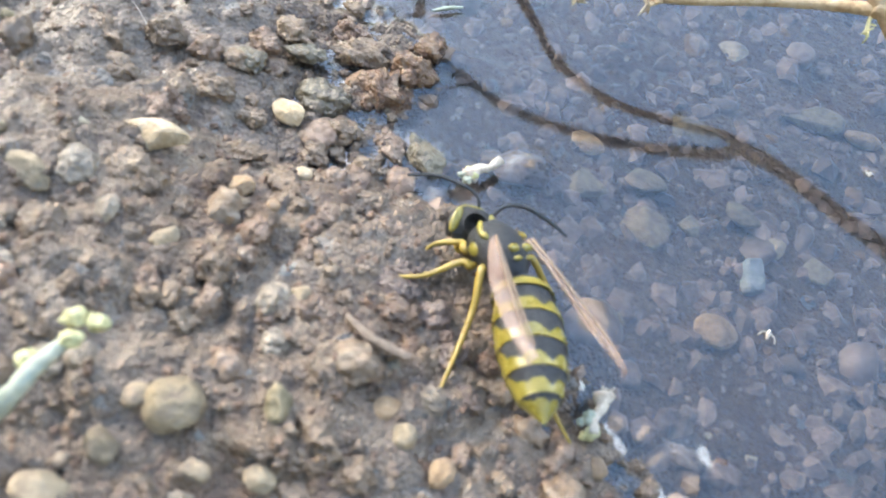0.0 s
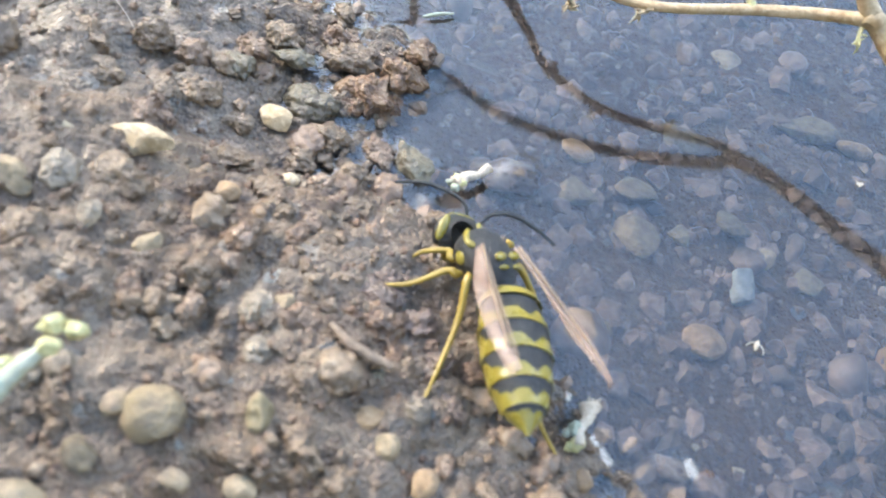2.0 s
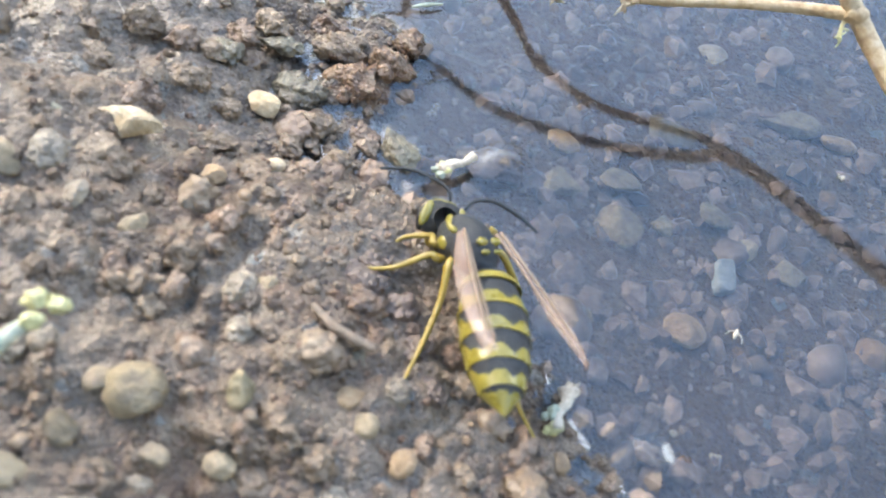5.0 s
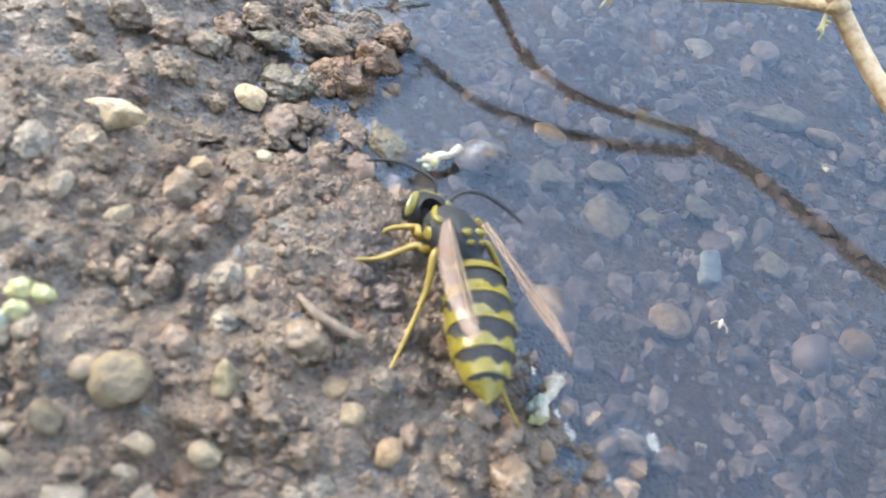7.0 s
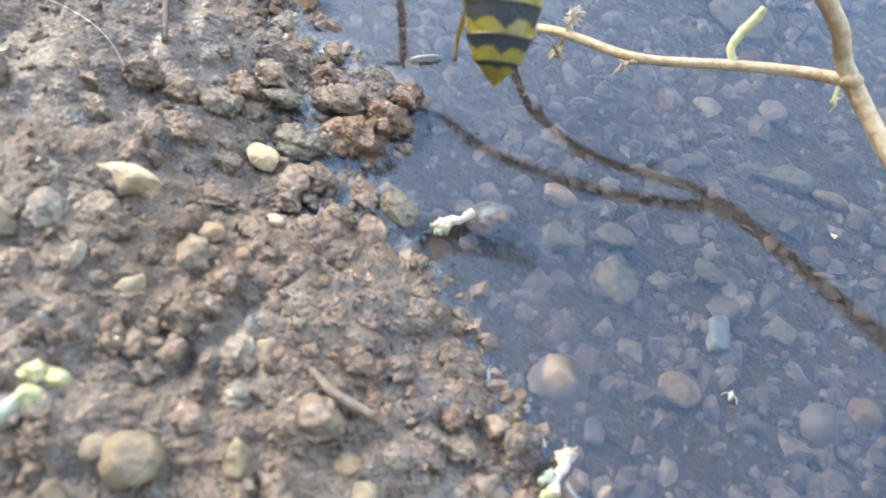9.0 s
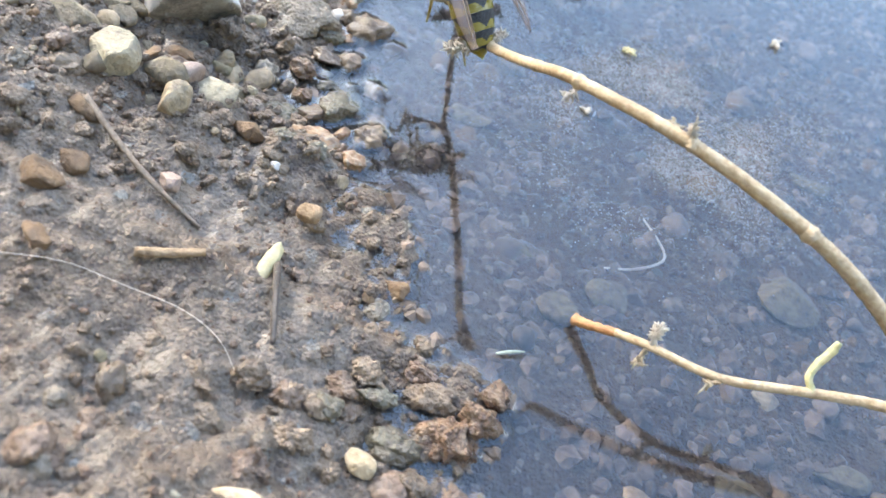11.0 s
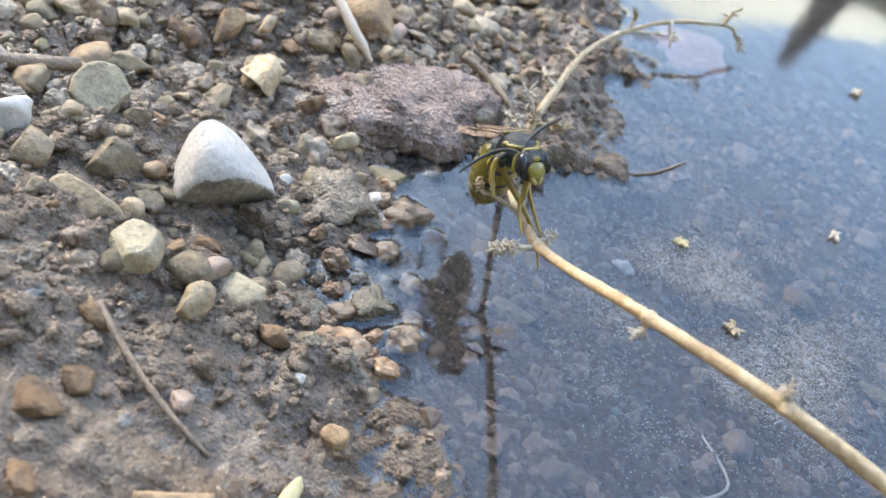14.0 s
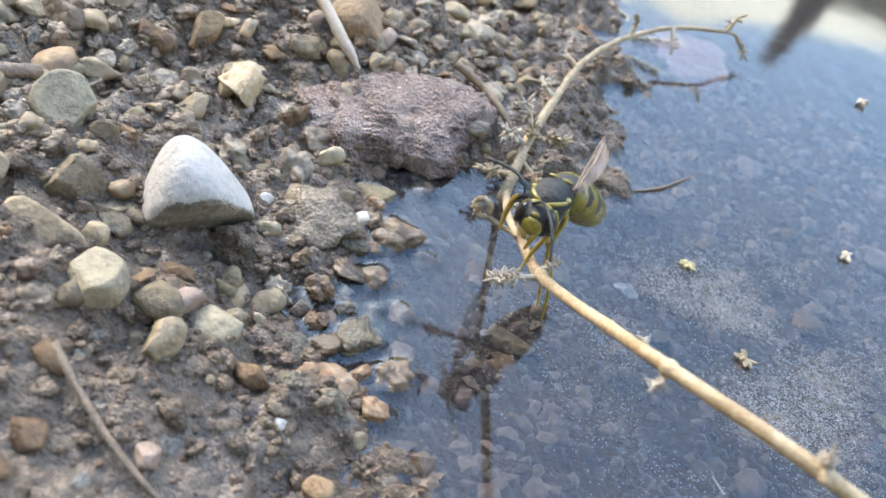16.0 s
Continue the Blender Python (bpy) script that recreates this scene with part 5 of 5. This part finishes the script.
# fine dust afloat on the water, far too many grains to count
rng = np.random.default_rng(12)
grit_v, grit_f = rock_points(0, 1, 1, 0.5, 0.3, 0.0, 3)
pieces = []
u, w = rng.normal(size=(2, 40000))
x, y = 9.5 + 9 * u + 4 * w, 59 + 8.5 * w - 3 * u
kept = (soft_noise(x, y, 5.0, 77) + 0.14 * rng.normal(size=40000) > -0.02) & (shore_distance(x, y) < -4)
for px, py in zip(x[kept][:17000], y[kept][:17000]):
    pieces.append((grit_v * rng.uniform(0.05, 0.2) + np.array((px, py, 0.05)), grit_f))
v, f = joined(pieces)
tagged(new("floating_dust", mesh_of("floating_dust", v, f, [M["dust"]])), "thin patch of pale dust floating on the water", "dust", kind="stuff")

def make_hill():
    """The slopes round the puddle: low and far to the north, where they end the sky's mirror image; the steep near ones
    to the south are unseen, added to block skylight.
    """
    verts, faces, n = [], [], 216
    for i in range(n):
        turn = -180 + 360 * i / n
        a = radians(turn)
        # the high angles, all out of view, keep low skylight off the south-facing sides
        up = float(np.interp(turn, [-180, -125, -85, -60, 100, 120, 140, 180], [50, 50, 38, 19, 18.8, 34, 50, 50]))
        up += 1.6 * float(soft_noise(np.array([i * 1.0]), np.array([0.0]), 9.0, 3)[0]) * (1 + up / 20) / 2 + 1.2 * float(soft_noise(np.array([i * 1.0]), np.array([5.0]), 2.0, 4)[0])
        tall = 18600 * math.tan(radians(up))
        for r, h in ((17000, -200), (17800, tall * 0.55), (18600, tall), (24000, tall * 0.8), (30000, -200)):
            verts.append((r * math.sin(a), r * math.cos(a), h))
    for i in range(n):
        for j in range(4):
            k, m = i * 5 + j, (i + 1) % n * 5 + j
            faces.append((k, m, m + 1, k + 1))
    ob = new("backdrop", mesh_of("backdrop", verts, faces, [M["hill"]]))
    tagged(ob, "olive-grey grassy slopes, the southern ones unseen and added to block skylight", "hill", kind="structure")


def make_clouds():
    """A bright low bank of cloud over the far slope."""
    verts, faces, n = [], [], 160
    for i in range(n + 1):
        a = radians(-50 + 110 * i / n)
        rise = float(np.interp(math.degrees(a), [-50, -20, 9, 12, 17, 21, 30, 60], [20.0, 24.0, 23.4, 22.3, 21.0, 19.9, 19.4, 18.0]))
        top = 52000 * math.tan(radians(rise)) + 350 * float(soft_noise(np.array([i * 1.0]), np.array([0.0]), 9.0, 8)[0]) + 250 * float(soft_noise(np.array([i * 1.0]), np.array([5.0]), 3.0, 9)[0])
        for r, h in ((52000, 0), (52000, top), (54000, top * 0.6), (56000, 0)):
            verts.append((r * math.sin(a), r * math.cos(a), h))
    for i in range(n):
        for j in range(3):
            k = i * 4 + j
            faces.append((k, k + 4, k + 5, k + 1))
    ob = new("backdrop", mesh_of("cloud_bank", verts, faces, [M["cloud"]]))
    tagged(ob, "pale bright cloud bank low over the far slope", "cloud", kind="structure")


def far_tree():
    """A slim leaning conifer on the far bank, seen only in the water."""
    rng = np.random.default_rng(41)
    ob = new("conifer")
    tagged(ob, "slim dark leaning conifer on the far bank", "tree")
    top, foot = np.array((3230.0, 11560, 5230)), np.array((3720.0, 11450, -100))
    v, f = tube_points([foot, foot + 0.5 * (top - foot) + np.array((40, 0, 0)), top], [130, 80, 15], 9, 8, 0.1, 2)
    part("trunk", mesh_of("trunk", v, f, [M["bark"]]), ob, "grey tapered trunk")
    pieces = []
    clump = [rock_points(1, 2, 1.4, 1.0, 0.2, 0.8, 500 + i) for i in range(6)]
    for i in range(1100):
        t = rng.random() ** 0.8
        wide = 70 + 560 * (1 - t) ** 0.75
        a, r = rng.uniform(0, 2 * math.pi), wide * math.sqrt(rng.random()) * rng.uniform(0.8, 1.12)
        at = foot + (0.12 + 0.88 * t) * (top - foot) + np.array((r * math.cos(a), r * math.sin(a), -0.35 * r))
        cv, cf = clump[i % 6]
        m = np.array(pose(0, 0, 0, rng.uniform(-40, 40), rng.uniform(-40, 40), rng.uniform(0, 360)).to_3x3())
        pieces.append((cv @ m.T * rng.uniform(40, 95) + at, cf))
    v, f = joined(pieces)
    part("crown", mesh_of("crown", v, f, [M["needles"]], None, False), ob, "narrow ragged crown of dark needles")


make_hill()
make_clouds()
far_tree()


# ---------------------------------------------------------------- the wasp: head along +Y, back up, origin in the middle of its thorax
def lathe(rings, sides=40):
    """Rings of (y, half width, half height, lift) into a closed skin."""
    verts, faces = [], []
    for y, w, h, z in rings:
        for k in range(sides):
            a = 2 * math.pi * k / sides
            verts.append((w * math.sin(a), y, z + h * math.cos(a)))
    for i in range(len(rings) - 1):
        for k in range(sides):
            a, b = i * sides + k, i * sides + (k + 1) % sides
            faces.append((a, b, b + sides, a + sides))
    faces.append(tuple(range(sides)))
    faces.append(tuple((len(rings) - 1) * sides + k for k in range(sides))[::-1])
    return np.array(verts, float), faces


def blob(x, y, z, w, d, h, mat, name, parent, label="", level=3, seed=1, turn=(0, 0, 0)):
    v, f = ball(level)
    v = v * np.array([w / 2, d / 2, h / 2])
    v = v @ np.array(pose(0, 0, 0, *turn).to_3x3()).T + np.array((x, y, z))
    return part(name, mesh_of(name, v, f, [M[mat]]), parent, label)


def abdomen_segment(i, parent):
    """One banded ring of the abdomen: black at its front with a scalloped edge, yellow behind."""
    starts = [0.0, 1.5, 3.4, 5.2, 6.9, 8.3, 9.6]
    widths = [0.5, 1.75, 2.1, 2.08, 1.82, 1.3, 0.12]
    rows, sides = 22, 96
    rings = []
    for r in range(rows + 1):
        t = r / rows
        s = starts[i] + (starts[i + 1] - starts[i]) * t * 1.06
        w = np.interp(s, starts, widths)
        if i == 0:
            w = 0.3 + 1.6 * math.sin(min(1, s / 1.55) * math.pi / 2) ** 0.8
        w = w * (1 + 0.035 * t) + 0.012 * (6 - i)
        rings.append((-s, w, w * 0.86, -0.16 * s / 3))
    v, f = lathe(rings, sides)
    index = []
    black = [0.74, 0.82, 0.86, 0.86, 0.76, 0.35][i]
    for r in range(rows):
        for k in range(sides):
            a = (k + 0.5) / sides * 2 * math.pi
            a = a - 2 * math.pi if a > math.pi else a
            t = (r + 0.5) / rows
            spike = max(0.0, 1 - abs(a) / 0.32) + 0.45 * max(0.0, 1 - abs(abs(a) - 0.95) / 0.3)
            side = min(1.0, max(0.0, (1.75 - abs(a)) / 0.35))
            reach = black * (0.14 + side * (0.50 + 0.40 * spike))
            reach += 0.3 * black * min(1.0, max(0.0, (abs(a) - 2.1) / 0.3))
            if i == 0:
                reach = 0.62 if abs(a) < 1.0 else 0.3
                reach = reach if t > 0.15 else 1
            index.append(1 if t < reach else 0)
    index += [1, 0]
    return part("abdomen_ring", mesh_of("abdomen_ring", v, f, [M["yellow"], M["black"]], index), parent)


def limb(points, radii, parent, dark=0.0):
    """A leg: thigh, shin and foot as one bent piece."""
    root = np.array(points[0])
    v, f = tube_points([np.array(p) - root for p in points], [0.86 * r for r in radii], 8, 5)
    index = [1 if math.dist(v[q[0]], (0, 0, 0)) < dark else 0 for q in f]
    ob = part("leg", mesh_of("leg", v, f, [M["limb"], M["black"]], index), parent)
    ob.location = root * U
    return ob


def settled(points):
    """Places in millimetres about the resting wasp, seen from its thorax."""
    back = REST.inverted()
    return [tuple(back @ (Vector(p) * U) / U / BIG) for p in points]


BIG = 1.12
REST = pose(4.0 * U, -5.5 * U, 4.6 * U, -20, 34, 34)
NOD = (-42, -22)


def wing(sx, parent):
    n = 14
    verts, faces = [], []
    for i in range(n + 1):
        t = i / n
        y = -10.9 * t
        wide = 0.2 + 1.3 * math.sin(math.pi * min(1, t * 0.62 + 0.1)) ** 1.2 * (1 - t ** 6 * 0.85)
        for j in range(5):
            u = j / 4
            x = sx * (0.1 + u * wide)
            z = 0.25 * math.sin(u * math.pi) - 0.35 * u * t + 0.12 * math.sin(7 * t + 3 * u)
            verts.append((x, y, z))
    top = len(verts)
    verts += [(x, y, z - 0.05) for x, y, z in verts]
    for i in range(n):
        for j in range(4):
            a = i * 5 + j
            faces += [(a, a + 1, a + 6, a + 5), (top + a + 5, top + a + 6, top + a + 1, top + a)]
    rim = [(i * 5, (i + 1) * 5) for i in range(n)] + [((i + 1) * 5 + 4, i * 5 + 4) for i in range(n)] + [(n * 5 + j, n * 5 + j + 1) for j in range(4)] + [(j + 1, j) for j in range(4)]
    faces += [(a, b, b + top, a + top) for a, b in rim]
    ob = part("wing", mesh_of("wing", verts, faces, [M["wing"]]), parent, "folded amber-brown wing")
    for k, u in enumerate((0.05, 0.5)):
        line = [(sx * (0.1 + u * (0.2 + 0.8 * math.sin(math.pi * min(1, t * 0.62 + 0.1)))), -10.5 * t, 0.1 + 0.25 * math.sin(u * math.pi) - 0.35 * u * t) for t in (0, 0.25, 0.5, 0.75, 0.95)]
        v, f = tube_points(line, [0.11, 0.05], 5, 3)
        part("vein", mesh_of("vein", v, f, [M["root"]]), ob)
    return ob


def make_wasp():
    w = new("wasp")
    tagged(w, "black and yellow banded wasp with folded amber wings", "wasp")
    v, f = lathe([(2.35, 0.5, 0.5, -0.1), (2.2, 0.95, 0.95, -0.05), (1.7, 1.45, 1.4, 0.05), (0.9, 1.72, 1.62, 0.12), (0, 1.75, 1.65, 0.1), (-0.9, 1.6, 1.5, 0), (-1.6, 1.25, 1.25, -0.1), (-2.1, 0.75, 0.8, -0.25), (-2.4, 0.3, 0.3, -0.35)], 32)
    thorax = part("thorax", mesh_of("thorax", v, f, [M["black"]]), w, "black furry thorax with yellow marks")
    for sx in (-1, 1):
        blob(0.62 * sx, -1.05, 1.38, 0.95, 0.55, 0.4, "yellow", "yellow_mark", thorax, turn=(35, 0, 0))
        blob(0.5 * sx, -1.62, 1.0, 0.75, 0.35, 0.4, "yellow", "yellow_mark", thorax, turn=(45, 0, 0))
        v, f = tube_points([(0.25 * sx, 2.15, 0.86), (0.75 * sx, 1.95, 0.95), (1.25 * sx, 1.4, 0.9), (1.55 * sx, 0.8, 0.85)], [0.1, 0.2, 0.22, 0.12], 7, 4)
        part("yellow_mark", mesh_of("shoulder_mark", v, f, [M["yellow"]]), thorax)
        blob(1.62 * sx, 0.75, -0.15, 0.4, 0.95, 0.9, "yellow", "yellow_mark", thorax)
        blob(1.45 * sx, 0.7, 0.95, 0.6, 0.7, 0.4, "yellow", "wing_root", thorax)
    v, f = lathe([(0.75, 0.5, 0.6, 0), (0.55, 1.25, 1.1, 0), (0.1, 1.72, 1.45, 0), (-0.3, 1.6, 1.35, 0), (-0.6, 0.9, 0.8, 0.05)], 32)
    head = part("head", mesh_of("head", v, f, [M["black"]]), w, "black head with a yellow face")
    head.matrix_basis = pose(0, 3.0 * U, -0.15 * U, -25, 0, 0)
    blob(0, 0.66, -0.5, 1.75, 0.7, 1.6, "yellow", "face_plate", head)
    blob(0, 0.62, 0.5, 0.8, 0.5, 0.5, "yellow", "brow_mark", head)
    for sx in (-1, 1):
        blob(1.22 * sx, 0.22, 0.05, 0.95, 1.1, 2.0, "eye", "eye", head, "glossy black kidney-shaped eye", turn=(0, -12 * sx, 0))
        blob(1.38 * sx, -0.35, 0.2, 0.7, 0.45, 1.9, "yellow", "cheek_band", head, turn=(0, -16 * sx, 0))
        v, f = tube_points([(0.4 * sx, 0.55, -1.05), (0.35 * sx, 0.75, -1.4), (0.05 * sx, 0.85, -1.65)], [0.3, 0.26, 0.1], 8, 4)
        part("jaw", mesh_of("jaw", v, f, [M["limb"]]), head)
    blob(0, 0.0, 1.25, 1.9, 0.75, 0.35, "yellow", "crown_mark", head, turn=(0, 0, 0))
    waist = part("abdomen", mesh_of("waist", *tube_points([(0, 0.35, 0.1), (0, 0, 0), (0, -0.5, 0)], [0.3, 0.3, 0.5], 10, 3), [M["black"]]), w, "abdomen ringed in yellow and black")
    waist.matrix_basis = pose(0, -2.2 * U, -0.25 * U, -3, 0, 0)
    for i in range(6):
        abdomen_segment(i, waist)
    feelers = []
    back = (pose(0, 3.0 * U, -0.15 * U, NOD[0], 0, NOD[1])).inverted()
    for line in ([(2.0, -1.9, 3.2), (1.7, -0.9, 3.7), (0.6, -0.3, 3.9), (-1.6, 0.2, 3.7), (-3.8, 0.0, 3.2)], [(3.1, -1.8, 3.2), (3.8, -1.1, 3.7), (5.2, -0.8, 3.7), (7.2, -1.2, 3.2), (8.8, -1.9, 2.7)]):
        line = [back @ (Vector(p) * U) / U for p in settled(line)]
        v, f = tube_points([p - line[0] for p in line], [0.13, 0.12, 0.15, 0.15, 0.1], 8, 6)
        a = part("antenna", mesh_of("antenna", v, f, [M["black"]]), head, "long black antenna")
        a.location = line[0] * U
        feelers.append(a)
    legs = []
    thick = [0.3, 0.32, 0.27, 0.2, 0.1]
    for line in (
            [(2.4, -4.5, 3.6), (1.5, -5.6, 4.1), (1.2, -4.9, 3.9), (-0.5, -5.0, 3.1), (-1.2, -5.5, 2.8)],
            [(2.9, -5.8, 3.8), (2.1, -6.9, 4.6), (1.4, -6.8, 4.7), (-0.9, -8.1, 4.0), (-3.5, -8.6, 3.5)],
            [(3.7, -6.5, 4.2), (2.9, -7.2, 5.2), (2.9, -9.9, 4.4), (2.3, -13.5, 4.1), (1.7, -16.2, 4.0)],
            [(4.4, -3.8, 3.4), (5.3, -3.0, 3.1), (5.7, -2.3, 2.0), (5.6, -1.4, 0.6), (5.5, -1.0, 0.2)],
            [(5.0, -4.8, 3.4), (6.4, -4.6, 3.2), (7.4, -5.2, 2.2), (8.4, -5.8, 0.8), (8.8, -6.0, 0.2)],
            [(5.4, -6.0, 3.6), (6.8, -8.0, 3.4), (8.4, -12.0, 3.0), (9.6, -14.6, 1.9), (11.6, -16.8, 0.9)]):
        legs.append(limb(settled(line), thick, w, 0.9))
    wings = []
    for sx in (-1, 1):
        g = wing(sx, w)
        wings.append(g)
    for ob in w.children_recursive:
        ob.data.transform(Matrix.Scale(BIG, 4))
        ob.location *= BIG
    return w, head, waist, feelers, legs, wings


wasp, wasp_head, wasp_tail, antennae, wasp_legs, wasp_wings = make_wasp()


# ---------------------------------------------------------------- what moves
def motions():
    def at(x, y, z, rx, ry, rz):
        return pose(x * U, y * U, z * U, rx, ry, rz)
    walk(wasp, [
        (0.0, REST),
        (7.5, REST),
        (7.8, at(3.6, -4.7, 4.8, -18, 32, 46)),
        (8.0, at(3.2, -4.6, 5.0, -14, 30, 54)),
        (8.2, at(2.4, -4.6, 5.2, -10, 28, 62)),
        (8.6, at(3.0, 2.0, 14.0, 20, -3, 20)),
        (9.2, at(-4.0, 22.0, 26.0, 25, 0, 10)),
        (9.9, at(-18.0, 44.0, 24.0, 35, 0, 5)),
        (10.3, at(-22.4, 55.0, 17.6, 34, 0, 50)),
        (11.3, at(-22.4, 54.8, 17.4, 34, 0, 46)),
        (11.45, at(-21.4, 54.4, 16.6, 32, 0, -44)),
        (11.6, at(-20.9, 54.8, 16.4, 26, 0, -136)),
        (12.5, at(-20.9, 55.0, 15.9, 24, 0, -143)),
        (14.2, at(-20.4, 54.4, 15.7, 22, 0, -146)),
        (14.6, at(-18.2, 54.0, 14.8, 10, 8, -140)),
        (15.0, at(-17.2, 53.8, 14.8, 0, 6, -182)),
        (15.4, at(-17.2, 53.6, 14.8, 0, 6, -190)),
        (16.0, at(-16.8, 54.0, 14.8, 2, 6, -194)),
    ])
    tail = lambda rx, ry, rz: pose(0, -2.2 * BIG * U, -0.25 * BIG * U, rx, ry, rz)
    walk(wasp_tail, [(0.0, tail(14, 0, -25)), (7.6, tail(14, 0, -25)), (8.2, tail(10, 0, -32)), (9.0, tail(8, 0, 0)),
                     (11.3, tail(10, 0, 0)), (11.6, tail(60, 0, -6)), (12.2, tail(50, 0, -8)), (14.2, tail(50, 0, -8)),
                     (14.6, tail(34, 0, -12)), (15.0, tail(40, 0, -18)), (16.0, tail(36, 0, -20))])
    nod = lambda rx, rz=0: pose(0, 3.0 * BIG * U, -0.15 * BIG * U, rx, 0, rz)
    walk(wasp_head, [(0.0, nod(*NOD)), (7.5, nod(*NOD)), (7.9, nod(-24, -8)), (8.2, nod(-16, 8)), (10.3, nod(-5)), (11.3, nod(-5)), (11.6, nod(12, 8)), (14.2, nod(12, 8)), (14.6, nod(10)), (16.0, nod(14))])
    for sx, g in zip((-1, 1), wasp_wings):
        root = (1.3 * sx * BIG * U, -0.3 * BIG * U, 1.25 * BIG * U)
        rest = (0, -30) if sx < 0 else (4, -8)
        walk(g, [(0.0, pose(*root, rest[0], 0, rest[1])), (7.6, pose(*root, rest[0], 0, rest[1])), (8.2, pose(*root, 2, 0, -12 if sx < 0 else 36)), (8.6, pose(*root, 5, 0, 70 * sx)),
                 (9.8, pose(*root, 5, 0, 70 * sx)), (10.3, pose(*root, -3, 0, 10 * sx)), (11.3, pose(*root, -3, 0, 8 * sx)), (11.7, pose(*root, 12, 0, -3 * sx)), (14.2, pose(*root, 12, 0, -3 * sx)), (15.0, pose(*root, 4 if sx < 0 else 34, 0, 6 if sx < 0 else 16)), (16.0, pose(*root, 4 if sx < 0 else 34, 0, 6 if sx < 0 else 16))])
    for i, g in enumerate(wasp_legs):
        sx, root, kind = (-1 if i < 3 else 1), tuple(g.location), i % 3
        late = ((-25, 48), (5, 66), (72, 25))[kind]
        tuck = ((-30, 38), (-10, 60), (-12, 42))[kind]
        walk(g, [(0.0, pose(*root)), (7.6, pose(*root)), (8.2, pose(*root, 0, -4 * sx, 6 * sx)), (8.7, pose(*root, 15, 25 * sx, 0)), (9.8, pose(*root, 15, 25 * sx, 0)),
                 (10.4, pose(*root, tuck[0], tuck[1] * sx, 0)), (11.3, pose(*root, tuck[0], tuck[1] * sx, 0)), (11.6, pose(*root, late[0], late[1] * sx, 0)), (16.0, pose(*root, late[0], late[1] * sx, 0))])
    for sx, a in zip((-1, 1), antennae):
        o = tuple(a.location)
        spread = 0
        walk(a, [(0.0, pose(*o, 0, 0, spread)), (7.5, pose(*o, 0, 0, spread)), (8.0, pose(*o, 8, 0, -12)), (8.2, pose(*o, 12, 0, 10)), (11.6, pose(*o, -10, 0, 0)), (12.5, pose(*o, 70, -10, 10) if sx < 0 else pose(*o, 45, 0, -20)),
                 (14.0, pose(*o, 66, -10, 10) if sx < 0 else pose(*o, 45, 0, -20)), (14.7, pose(*o, -20, -42 if sx < 0 else 0, -10)), (16.0, pose(*o, -25, -38 if sx < 0 else -5, -5))])


motions()
